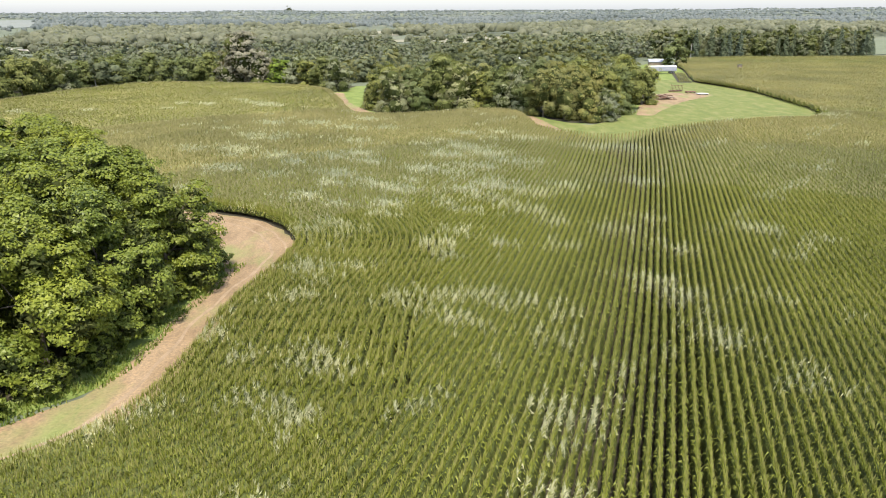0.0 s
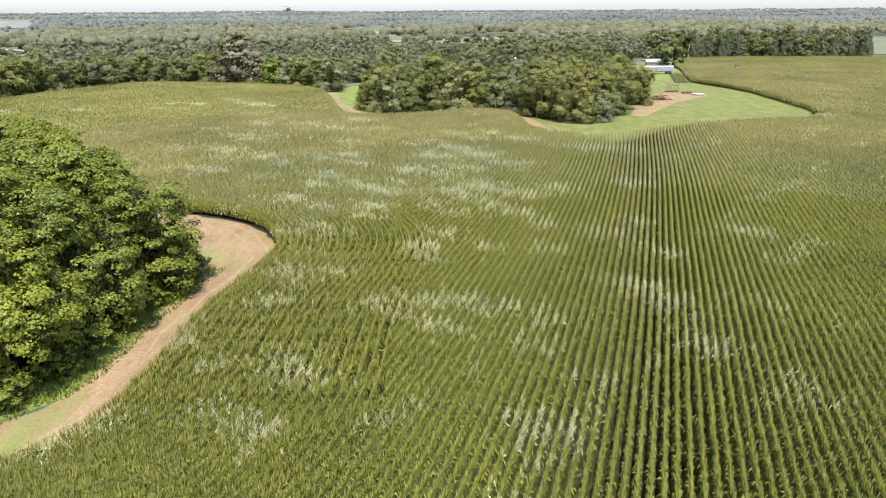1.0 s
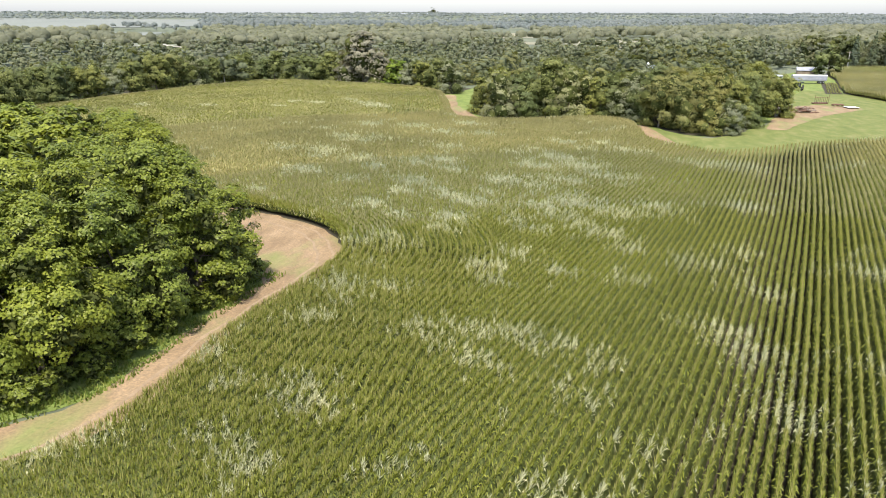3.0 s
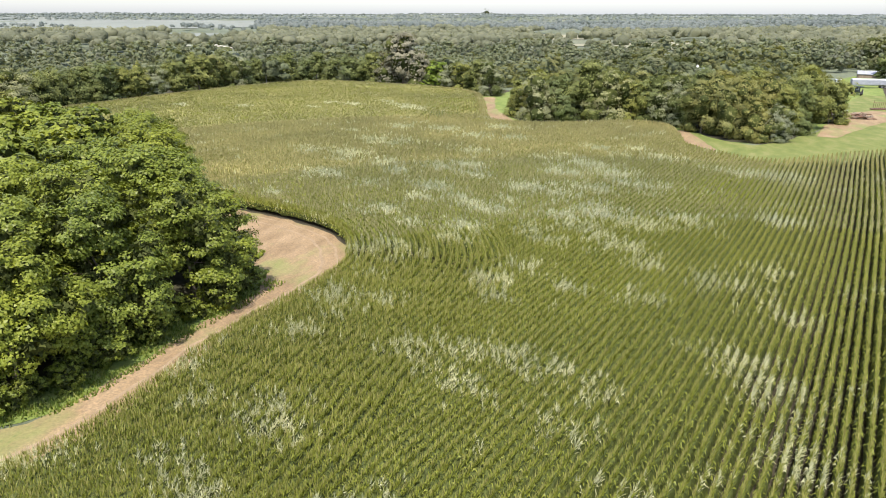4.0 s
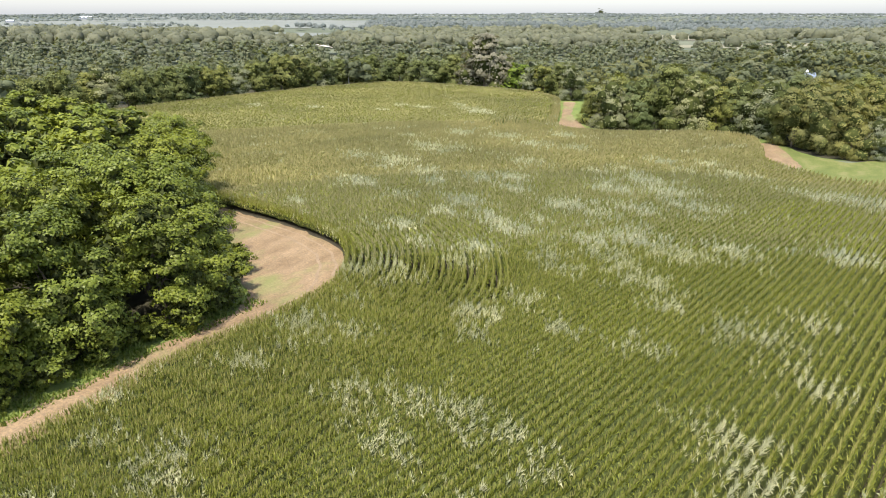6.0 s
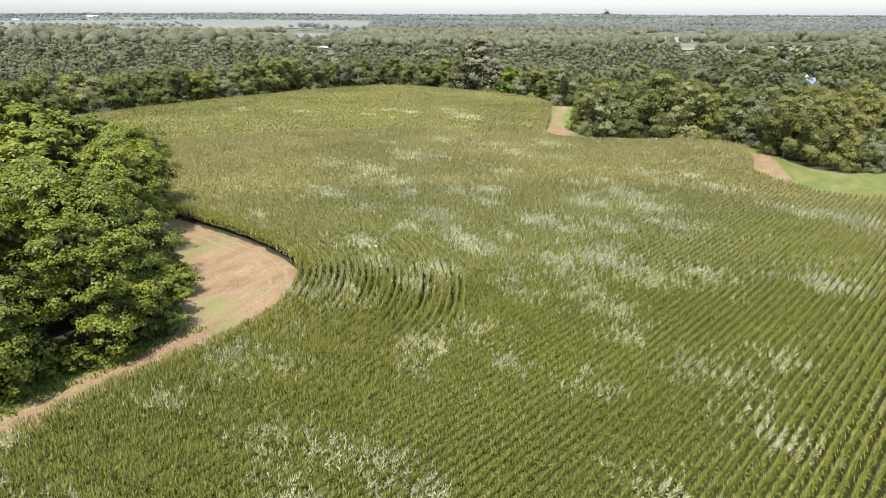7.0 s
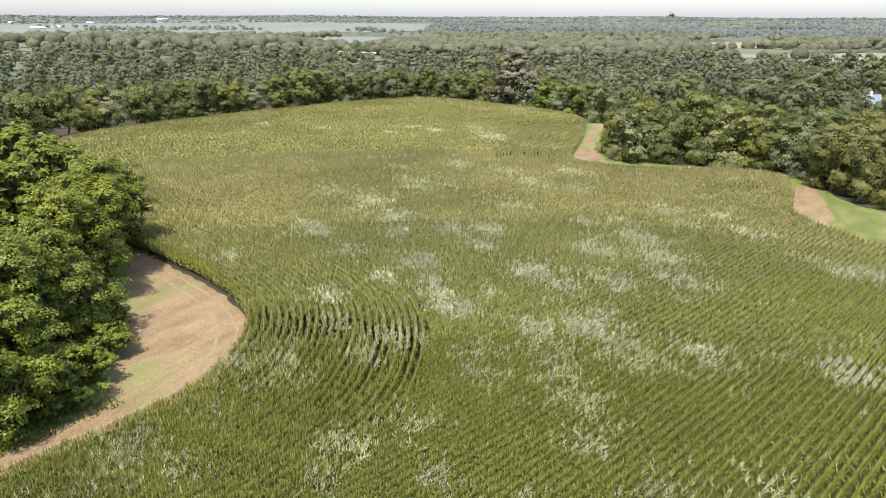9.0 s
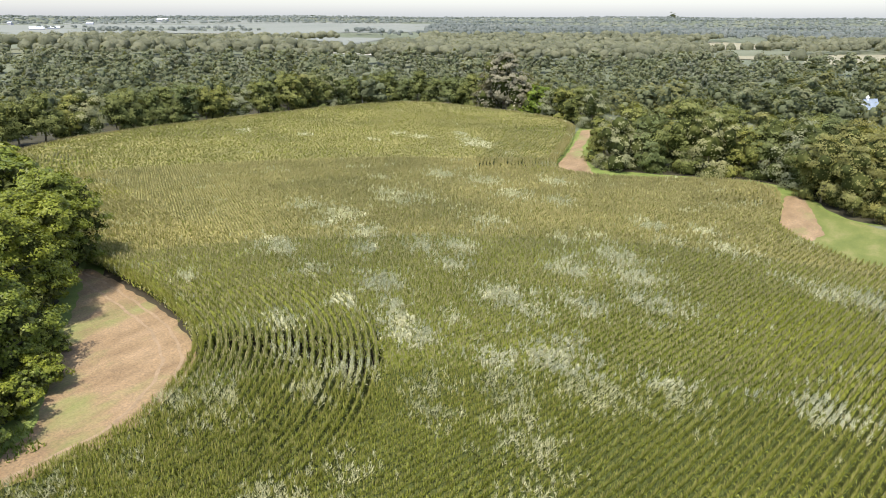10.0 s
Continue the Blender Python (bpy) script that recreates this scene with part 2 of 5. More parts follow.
M["meadow"] = rough_material("far_meadow_grass", [(0.3, (0.115, 0.135, 0.075)), (0.7, (0.15, 0.17, 0.098))], 0.02, 0.3, 0.95, 0.02)
M["grey_metal"] = rough_material("galvanised_steel", [(0.3, (0.35, 0.36, 0.37)), (0.7, (0.5, 0.5, 0.5))], 2.0, 10.0, 0.4, 0.003, metal=0.7)


# ---------------------------------------------------------------- mesh helpers
rng = np.random.default_rng(7)


class Soup:
    """Gathers vertices and polygons and links them as one mesh."""

    def __init__(self):
        self.v, self.f, self.n = [], [], 0

    def add(self, verts, faces, slot=0):
        verts, faces = np.asarray(verts, np.float32).reshape(-1, 3), np.asarray(faces, np.int32)
        if len(faces):
            self.f.append((faces + self.n, np.full(len(faces), slot, np.int32)))
        self.v.append(verts)
        self.n += len(verts)

    def mesh(self, name, mats, smooth=False):
        me = bpy.data.meshes.new(name)
        v = np.concatenate(self.v)
        me.vertices.add(len(v))
        me.vertices.foreach_set("co", v.ravel())
        loops = np.concatenate([f.ravel() for f, s in self.f])
        sizes = np.concatenate([np.full(len(f), f.shape[1], np.int32) for f, s in self.f])
        slots = np.concatenate([s for f, s in self.f])
        me.loops.add(len(loops))
        me.loops.foreach_set("vertex_index", loops)
        me.polygons.add(len(sizes))
        me.polygons.foreach_set("loop_start", np.concatenate([[0], np.cumsum(sizes)[:-1]]).astype(np.int32))
        me.polygons.foreach_set("material_index", slots)
        if smooth:
            me.polygons.foreach_set("use_smooth", np.ones(len(sizes), bool))
        for m in mats:
            me.materials.append(m)
        me.update(calc_edges=True)
        return me


def part(name, bm, material, parent, label=""):
    """Links a bmesh as one mesh object under a thing or a part."""
    me = bpy.data.meshes.new(name)
    bm.to_mesh(me)
    bm.free()
    me.materials.append(material)
    ob = new(name, me)
    ob.parent = parent
    if label:
        ob["label"] = label
    return ob


def box_into(bm, size, at, turn=0.0, bevel=0.0, tilt=0.0):
    m = pose(*at, tilt, 0, turn) @ Matrix.Diagonal((*size, 1))
    made = bmesh.ops.create_cube(bm, size=1.0, matrix=m)
    if bevel:
        edges = list({e for v in made["verts"] for e in v.link_edges})
        bmesh.ops.bevel(bm, geom=edges, offset=bevel, segments=1, affect="EDGES")


def box(size, at, turn=0.0, bevel=0.02, tilt=0.0):
    bm = bmesh.new()
    box_into(bm, size, at, turn, bevel, tilt)
    return bm


def rod_into(bm, a, b, r1, r2, seg=8):
    a, b = Vector(a), Vector(b)
    d = b - a
    m = Matrix.Translation((a + b) / 2) @ d.to_track_quat("Z", "Y").to_matrix().to_4x4()
    bmesh.ops.create_cone(bm, cap_ends=True, segments=seg, radius1=r1, radius2=r2, depth=d.length, matrix=m)


def rod(a, b, r1, r2, seg=8):
    bm = bmesh.new()
    rod_into(bm, a, b, r1, r2, seg)
    return bm


def smooth_line(p, closed=False, rounds=2):
    """Cuts the corners of a line."""
    p = np.asarray(p, float)
    for _ in range(rounds):
        a, b = (p, np.roll(p, -1, 0)) if closed else (p[:-1], p[1:])
        q = np.stack([0.75 * a + 0.25 * b, 0.25 * a + 0.75 * b], 1).reshape(-1, 2)
        p = q if closed else np.concatenate([p[:1], q, p[-1:]])
    return p


def resample(p, step):
    seg = np.hypot(*(p[1:] - p[:-1]).T)
    s = np.concatenate([[0], np.cumsum(seg)])
    t = np.arange(0, s[-1], step)
    return np.stack([np.interp(t, s, p[:, 0]), np.interp(t, s, p[:, 1])], 1)


def inside(pts, poly):
    x, y = pts[:, 0], pts[:, 1]
    hit = np.zeros(len(pts), bool)
    for (x1, y1), (x2, y2) in zip(poly, np.roll(poly, -1, 0)):
        if y1 != y2:
            hit ^= ((y1 > y) != (y2 > y)) & (x < (x2 - x1) * (y - y1) / (y2 - y1) + x1)
    return hit


def distance(pts, line):
    best = np.full(len(pts), 1e9)
    for a, b in zip(line[:-1], line[1:]):
        d = b - a
        t = np.clip(((pts - a) @ d) / max(d @ d, 1e-9), 0, 1)
        best = np.minimum(best, np.hypot(*(pts - a - t[:, None] * d).T))
    return best


def wobble(p, scale):
    """Smooth noise in -1..1 at many points."""
    x, y = p[:, 0] / scale, p[:, 1] / scale
    return (np.sin(x * 1.7 + 2.1 * np.sin(y * 0.9 + 1.0)) + np.sin(y * 2.3 + 1.7 * np.sin(x * 1.3 + 0.5)) + np.sin(x * 3.1 - y * 2.7 + 0.8)) / 3


def step01(x, a, b):
    t = np.clip((x - a) / (b - a), 0, 1)
    return t * t * (3 - 2 * t)


def land(p):
    """Height of the ground: level at the fields, rolling beyond, rising to the far ridge."""
    r = np.hypot(p[:, 0] - 10, p[:, 1] - 170)
    az = np.degrees(np.arctan2(p[:, 0] - 28, p[:, 1] - 50))
    x, y = p[:, 0], p[:, 1]
    past = distance(p, WOODS_EDGE)
    behind = np.maximum(1 - step01(x, -70, -45), step01(y, 285, 330) * (1 - step01(x, -10, 20)))
    valley = -10.0 * step01(past, 12, 60) * (1 - step01(past, 150, 330)) * step01(y, 125, 150) * behind * ~inside(p, FIELD)
    hill = 9.0 * np.exp(-((r - 610) / 130) ** 2) * np.exp(-((az + 58) / 20) ** 2)
    return valley + hill + step01(r, 340, 700) * (5 * wobble(p, 330.0) - 1.0) + step01(r, 900, 2200) * 7 * wobble(p + 900, 800.0) + 22 * step01(r, 1800, 4500)


# ---------------------------------------------------------------- plan
WEST = smooth_line([(-62, -40), (-46, 10), (-32, 33), (-25.5, 38.5), (-22, 42.3), (-20.6, 49), (-20.5, 58), (-19.7, 66), (-18.3, 73), (-17.2, 80), (-19.2, 86),
                    (-22, 91), (-26.5, 95.5), (-35, 99.5), (-45, 102.5), (-56, 105), (-68, 107), (-88, 113), (-110, 124), (-130, 136), (-143, 146), (-147, 162), (-147, 184),
                    (-142, 208), (-137, 232), (-130, 254), (-124, 273), (-112, 283), (-96, 281), (-74, 276), (-52, 267), (-40, 254), (-32, 224), (-26, 197),
                    (-22, 190.5), (-12, 189), (-3, 193), (7, 197), (15, 199), (20, 195), (21.5, 180)])
SOUTH_LAWN = np.array([(22, 169), (25, 163), (32, 155), (38, 154), (52, 165), (68, 175), (79, 178), (92, 180), (101, 189), (105, 207), (106, 227), (107, 251), (104, 270), (99, 288), (106, 318), (114, 349), (120, 385), (134, 414)], float)
WOODS_EDGE = np.array([(-150, 150), (-151, 184), (-146, 209), (-134, 255), (-128, 276), (-113, 286), (-74, 280), (-38, 260), (-30, 280), (60, 285)], float)
FIELD = np.concatenate([WEST, SOUTH_LAWN, [(170, 424), (230, 420), (300, 425), (330, 440), (330, -60), (-40, -60)]])


def sheet(name, poly, z, material, label, rough_edge=0.4):
    """A flat piece of ground with an uneven rim, laid on the land."""
    p = np.asarray(poly, float)
    p = resample(np.concatenate([p, p[:1]]), 1.5)
    p = np.concatenate([p, p[:1]])
    p = p + rough_edge * np.stack([wobble(p, 1.9), wobble(p + 50, 1.7)], 1)
    n = len(p) - 1
    v, _, f, _, _, _ = geometry.delaunay_2d_cdt([Vector(q) for q in p[:-1]], [(i, (i + 1) % n) for i in range(n)], [], 1, 0.001)
    me = bpy.data.meshes.new(name)
    me.from_pydata([(q[0], q[1], z) for q in v], [], f)
    if sum(q.normal.z for q in me.polygons) < 0:
        me.flip_normals()
    me.materials.append(material)
    return tagged(new(name, me), label, "ground", kind="structure")


# ---------------------------------------------------------------- ground
rings = np.concatenate([[0], np.geomspace(30, 4850, 70)])
turns = np.linspace(0, 2 * np.pi, 145)[:-1]
gp = np.array([(10 + r * np.sin(a), 170 + r * np.cos(a)) for r in rings[1:] for a in turns])
gz = land(gp)
gs = Soup()
idx = np.arange(len(gp)).reshape(-1, len(turns))
gs.add(np.concatenate([np.column_stack([gp, gz]), [(10, 170, 0)]]), np.stack([idx[:-1], np.roll(idx, -1, 1)[:-1], np.roll(idx, -1, 1)[1:], idx[1:]], -1).reshape(-1, 4))
gs.f.append((np.stack([idx[0], np.roll(idx[0], -1), np.full(len(turns), len(gp))], 1)[:, ::-1].astype(np.int32), np.zeros(len(turns), np.int32)))
tagged(new("ground", gs.mesh("ground", [M["ground"]], True)), "rolling green farmland with rough summer grass", "ground", kind="structure")
sheet("field_floor", FIELD, 0.02, M["soil"], "dark bare soil between the corn rows", 0.2)
clearing = np.concatenate([WEST[(WEST[:, 1] < 106.2) & (WEST[:, 0] > -60.5)] + (0.4, 0), [(-58, 103.8), (-52, 100.5), (-46, 95.5), (-40, 89.5), (-32, 83), (-26, 78.5), (-24.2, 74), (-24.3, 70), (-25.2, 64), (-25.6, 58), (-25.8, 53), (-26.8, 48), (-31, 43), (-42, 34), (-58, 10), (-74, -40)]])
sheet("dirt_track", clearing, 0.06, M["track"], "bare tan farm track with thin grass, along the corn")
sheet("verge", [(-20.5, 79), (-23, 74), (-22.5, 70), (-24, 65), (-25, 58), (-25.2, 53), (-26, 49.5), (-30, 45.5), (-40, 38), (-60, 34), (-75, 60), (-75, 112), (-62, 112), (-52, 103.5), (-44, 95), (-37, 88), (-30, 82.5)], 0.035, M["verge"], "weedy green grass verge under the trees")
sheet("lawn", np.concatenate([[(20, 197), (20.5, 180)], SOUTH_LAWN[:14] + 2.0 * (SOUTH_LAWN[:14] - (60, 215)) / np.hypot(*(SOUTH_LAWN[:14] - (60, 215)).T)[:, None], [(96, 300), (88, 300), (69, 252), (55, 205), (44, 187), (37, 180), (29, 186), (24, 199)]]), 0.05, M["lawn"], "bright green mown lawn beside the farmyard", 0.2)
sheet("lot", [(53, 197), (57, 196), (66, 212), (76, 228), (92, 245), (86, 250), (80, 253), (72, 247), (66, 236), (58, 214)], 0.09, M["track"], "dusty tan bare earth of the farmyard")
sheet("field_lane", [(21, 197), (21.3, 177), (23.5, 170), (27.0, 167), (28.5, 172), (26.3, 186), (23.6, 198)], 0.095, M["track"], "tan wheel-worn lane between corn and trees")
sheet("wood_lane", [(-40, 258), (-32, 226), (-26, 197), (-20, 191), (-14, 192), (-21, 206), (-30, 228), (-36, 258)], 0.07, M["track"], "tan wheel-worn lane between corn and woods")
sheet("yard", [(88, 300), (96, 300), (99, 288), (106, 318), (114, 349), (120, 385), (108, 392), (84, 345)], 0.055, M["verge"], "green farmyard grass by the white building", 0.3)
sheet("copse_verge", [(-42, 262), (-34, 224), (-28, 196), (-22, 189), (-12, 187.5), (-3, 191.5), (7, 195.5), (15, 197.5), (21, 194), (22, 180), (30, 180), (45, 186), (62, 222), (76, 252), (90, 300), (80, 330), (62, 290), (-36, 282)], 0.032, M["verge"], "weedy green grass round the copse", 0.3)
sheet("copse_floor", [(-24, 213), (-17, 203), (-8, 204.5), (3, 206), (14, 208.5), (20, 206), (24.5, 201), (28.5, 189), (33, 183.5), (40, 182), (46, 189), (52, 203), (57, 222), (63, 248), (60, 275), (-30, 275)], 0.045, M["litter"], "dark leaf litter under the copse", 0.6)
sheet("woods_floor", [(-163, 138), (-151, 141), (-151, 184), (-146, 209), (-141, 233), (-134, 255), (-128, 276), (-113, 286.5), (-95, 285), (-74, 280), (-53, 271.5), (-38, 260), (-34, 282), (-60, 300), (-100, 315), (-150, 300), (-175, 220), (-175, 150)], 0.045, M["litter"], "dark leaf litter under the woods", 0.6)
sheet("grove_floor", [(-28.5, 77), (-27.5, 70), (-29, 62), (-30, 52), (-33, 46), (-60, 36), (-74, 60), (-74, 108), (-60, 106), (-52, 98), (-44, 89), (-36, 83)], 0.05, M["litter"], "dark leaf litter under the grove", 0.6)


def rut(off, width, y1, y2):
    """A worn wheel mark that follows the field's edge."""
    base = resample(WEST, 0.6)
    dd = np.gradient(base, axis=0)
    dd /= np.hypot(*dd.T)[:, None]
    nn = np.stack([-dd[:, 1], dd[:, 0]], 1)
    k = (base[:, 1] > y1) & (base[:, 1] < y2) & (base[:, 0] > -56)
    p = (base + nn * (off + 0.25 * wobble(base, 3.0)[:, None]))[k]
    w = width * (0.8 + 0.35 * wobble(base[k], 1.1))[:, None] / 2
    sp = Soup()
    v = np.stack([p - nn[k] * w, p + nn[k] * w], 1).reshape(-1, 2)
    q = np.arange(len(p) - 1)[:, None] * 2
    sp.add(np.column_stack([v, np.full(len(v), 0.075)]), q + np.array([[0, 1, 3, 2]]))
    tagged(new("wheel_rut", sp.mesh("wheel_rut", [M["rut"]])), "pale worn wheel rut along the track", "track", kind="structure")


rut(1.1, 0.42, -30, 108)
rut(2.9, 0.42, -30, 108)


# ---------------------------------------------------------------- corn
PITCH, HEADLAND = 0.76, 24
NEAR_GUSTS = [(6, 34), (8, 42), (-11, 42), (-14, 44), (13, 48), (-10, 50), (-16, 51), (23, 54), (9, 54), (-20, 55), (1, 58), (11, 60), (7, 62), (-4, 62), (-14, 63), (0, 63), (23, 63), (4, 63), (21, 67), (-14, 71), (-9, 71), (0, 75), (26, 77), (-13, 78), (7, 79), (-1, 79), (1, 84), (22, 84), (39, 84), (-17, 85), (-14, 87), (14, 88), (27, 89), (-8, 92), (12, 93), (3, 94)]
MID_GUSTS = [(9, 97), (-15, 97), (-8, 97), (0, 98), (46, 100), (6, 101), (-20, 102), (13, 104), (3, 105), (-7, 106), (-40, 107), (19, 107), (-10, 108), (8, 108), (-18, 110), (31, 110), (-5, 112), (8, 112), (-13, 112), (-28, 116), (-18, 117), (2, 118), (-3, 120), (-37, 121), (-40, 122), (6, 122), (14, 126), (-27, 126), (-13, 127), (11, 127), (1, 132), (-1, 132), (-21, 132), (-40, 133), (-32, 133), (-16, 134)]
FAR_GUSTS = [(9, 134), (0, 135), (30, 139), (35, 139), (-41, 139), (5, 140), (-50, 141), (-5, 145), (-1, 148), (-18, 148), (17, 151), (10, 151), (-38, 152), (-41, 155), (-35, 156), (5, 158), (12, 159), (-13, 165), (-50, 165), (-22, 166), (-31, 173), (-42, 174), (-19, 179), (97, 185), (-118, 196), (-98, 199), (-78, 202), (-39, 202), (-51, 209), (84, 210), (-70, 212), (-78, 214), (-56, 214), (-63, 222)]
PALE = np.array(NEAR_GUSTS + MID_GUSTS + FAR_GUSTS, float)
PALE_R = (1.05 + 0.0115 * np.clip(PALE[:, 1] - 34, 0, 150)) * rng.uniform(0.6, 1.25, len(PALE))
PALE_TURN = rng.uniform(0.7, 1.25, len(PALE))


def row_shift(y):
    """How the straight rows sway along the field."""
    t = np.linspace(-80, 460, 541)
    slope = 0.310 - 0.02 * step01(t, 45, 75) - 0.03 * step01(t, 90, 140)
    return np.interp(y, t, np.cumsum(slope))


def pale_share(p):
    """How many of the leaves at a place are turned over by the wind."""
    p = p[:, :2]
    s = np.zeros(len(p))
    w = p + np.stack([1.3 * wobble(p, 1.3), 1.3 * wobble(p + 31, 1.1)], 1)
    for (x, y), r, turn in zip(PALE, PALE_R, PALE_TURN):
        k = np.abs(w - (x, y)).max(1) < 4 * r + 1
        q = w[k] - (x, y)
        dx, dy = q[:, 0] * 0.80 - q[:, 1] * 0.60, q[:, 1] * 0.80 + q[:, 0] * 0.60
        s[k] = np.maximum(s[k], turn * np.exp(-((dx / (r * 1.5)) ** 2 + (dy / r) ** 2) * 0.8))
    streak = wobble(p, 7.0) + 0.7 * wobble(p + 70, 3.1) - 0.55
    return np.maximum(np.minimum(s, 0.80), np.clip(streak * 0.9, 0, 0.30))


def yellow_share(p):
    s = np.zeros(len(p))
    for x, y, r in ((29, 128, 6), (34, 119, 5), (-87, 130, 6), (28, 132, 6), (47, 129, 5), (-24, 190, 5), (110, 172, 9)):
        s = np.maximum(s, 0.75 * np.exp(-((p[:, 0] - x) ** 2 + (p[:, 1] - y) ** 2) / r ** 2))
    return s


def corn_rows(step):
    """All the places along all the rows: x, y, row heading, row number."""
    out, number = [], 0
    base = resample(WEST, 0.5)
    d = np.gradient(base, axis=0)
    d /= np.hypot(*d.T)[:, None]
    nrm = np.stack([d[:, 1], -d[:, 0]], 1)
    for k in range(HEADLAND):
        off = 0.35 + k * PITCH
        line = resample(base + nrm * off, step)
        ok = inside(line, FIELD) & (np.abs(distance(line, WEST[::2]) - off) < 0.16 + 0.004 * off)
        g = np.gradient(line, axis=0)
        out.append(np.column_stack([line, np.arctan2(g[:, 1], g[:, 0]), np.full(len(line), number)])[ok])
        number += 1
    edge = np.concatenate(out)
    ahead = np.tile(np.linspace(-0.45, 0.45, 8), len(edge)) * step
    edge = np.repeat(edge, 8, 0)
    edge = edge[:, :2] + np.stack([np.cos(edge[:, 2]), np.sin(edge[:, 2])], 1) * ahead[:, None]
    cover = np.zeros((1120, 1120), bool)
    ci, cj = ((edge[:, 0] + 170) / 0.45).astype(int), ((edge[:, 1] + 70) / 0.45).astype(int)
    cover[np.clip(ci, 0, 1119), np.clip(cj, 0, 1119)] = True
    ys = np.arange(-58, 440, step)
    sh = row_shift(ys)
    slope = np.arctan2(1.0, np.gradient(sh, ys))
    for c in np.arange(-250, 330, PITCH):
        line = np.column_stack([c + sh, ys])
        ok = (line[:, 0] > -150) & (line[:, 0] < 330)
        if not ok.any():
            continue
        line, a = line[ok], slope[ok]
        ok = inside(line, FIELD)
        line, a = line[ok], a[ok]
        if not len(line):
            continue
        ok = ~cover[np.clip(((line[:, 0] + 170) / 0.45).astype(int), 0, 1119), np.clip(((line[:, 1] + 70) / 0.45).astype(int), 0, 1119)]
        out.append(np.column_stack([line, a, np.full(len(line), number)])[ok])
        number += 1
    return np.concatenate(out)


def reach(p):
    return distance(p[:, :2], np.array([(0.0, 0.0), (14.0, 16.0), (28.0, 50.0)]))


def in_view(p):
    return (p[:, 0] < 0.70 * p[:, 1] + 10) & (p[:, 1] > 24) | (reach(p) > 330)


def plants(p, leaves, blades, wide, soup, thin, tas=2, spikes=4):
    """Corn plants: arching lower leaves, a sheaf of upright blades above them, and a tassel on top."""
    n = len(p)
    ps, ys = pale_share(p), yellow_share(p)
    hgt = 2.2 + 0.05 * rng.normal(size=n) + 0.12 * wobble(p[:, :2], 9.0)
    head = p[:, 2]
    # Tan share grows away from the flight line: haze painted by leaf colour.
    tan_pick = 0.92 * step01(reach(p), 45, 150)
    turned = rng.random(n) < ps
    gust = 0.14 * ps + 0.12 * turned
    c = p[:, :2]

    def lay(v, slot):
        for s in (0, 1, 3, 5):
            q = slot == s
            k = np.arange(q.sum())[:, None] * v.shape[1]
            start = soup.n
            soup.add(v[q].reshape(-1, 3), k + np.array([[0, 1, v.shape[1] - 1]]), s)
            if v.shape[1] == 4:
                soup.f.append((((k + np.array([[3, 1, 2]])) + start).astype(np.int32), np.full(q.sum(), s, np.int32)))

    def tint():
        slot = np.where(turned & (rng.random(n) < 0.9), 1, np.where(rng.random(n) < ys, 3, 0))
        return np.where((slot == 0) & (rng.random(n) < tan_pick), 5, slot)

    for i in range(leaves):
        u = i / max(leaves - 1, 1)
        az = head + np.pi * (rng.integers(0, 2, n) + 0.5) + rng.normal(0, 0.8, n)
        zb = hgt * (0.36 + 0.30 * u) + rng.normal(0, 0.05, n)
        ln = rng.uniform(0.55, 0.85, n)
        w = wide * rng.uniform(0.8, 1.2, n) * 1.25
        rise = rng.uniform(0.25, 0.45, n) * ln
        out, sx = np.stack([np.cos(az), np.sin(az)], 1), np.stack([-np.sin(az), np.cos(az)], 1)
        mid, tip = c + out * (0.25 * ln)[:, None], c + out * (0.50 * ln)[:, None]
        twist = rng.normal(0, 0.35, n)
        lay(np.stack([np.column_stack([c, zb]), np.column_stack([mid + sx * (0.5 * w)[:, None], zb + rise + twist * w * 0.5]),
                      np.column_stack([tip, zb + rise * rng.uniform(-0.6, 0.9, n)]), np.column_stack([mid - sx * (0.5 * w)[:, None], zb + rise - twist * w * 0.5])], 1), tint())
    for i in range(blades):
        u = i / max(blades - 1, 1)
        az = head + np.pi * rng.integers(0, 2, n) + rng.normal(0, 0.9, n)
        zb = hgt * (0.62 + 0.24 * u) + rng.normal(0, 0.04, n)
        ln = rng.uniform(0.42, 0.72, n) * (1.1 - 0.3 * u)
        steep = rng.uniform(0.5, 1.05, n) * (1 - gust)
        w = wide * rng.uniform(0.7, 1.2, n) * 0.5
        out, sx = np.stack([np.cos(az), np.sin(az)], 1), np.stack([-np.sin(az), np.cos(az)], 1)
        lean = np.stack([0.6 * gust, -0.5 * gust], 1) * (0.6 + 0.5 * rng.random(n))[:, None]
        tip = np.column_stack([c + out * (ln * np.cos(steep) * 0.60)[:, None] + lean, zb + ln * np.sin(steep)])
        b = c + out * 0.03
        lay(np.stack([np.column_stack([b - sx * w[:, None], zb]), np.column_stack([b + sx * w[:, None], zb + 0.3 * w * rng.normal(size=n)]), tip], 1), tint())
    for j in range(spikes):
        az = rng.uniform(0, np.pi, n)
        w = thin * rng.uniform(0.6, 1.2, n)
        e = np.stack([np.cos(az), np.sin(az)], 1) * w[:, None]
        b = c + rng.normal(0, 0.04 if tas == 2 else 0.07, (n, 2))
        top = b + np.stack([0.35 * gust, -0.3 * gust], 1) + rng.normal(0, 0.09, (n, 2))
        v = np.stack([np.column_stack([b - e, hgt - 0.25]), np.column_stack([b + e, hgt - 0.25]), np.column_stack([top, hgt + 0.22])], 1)
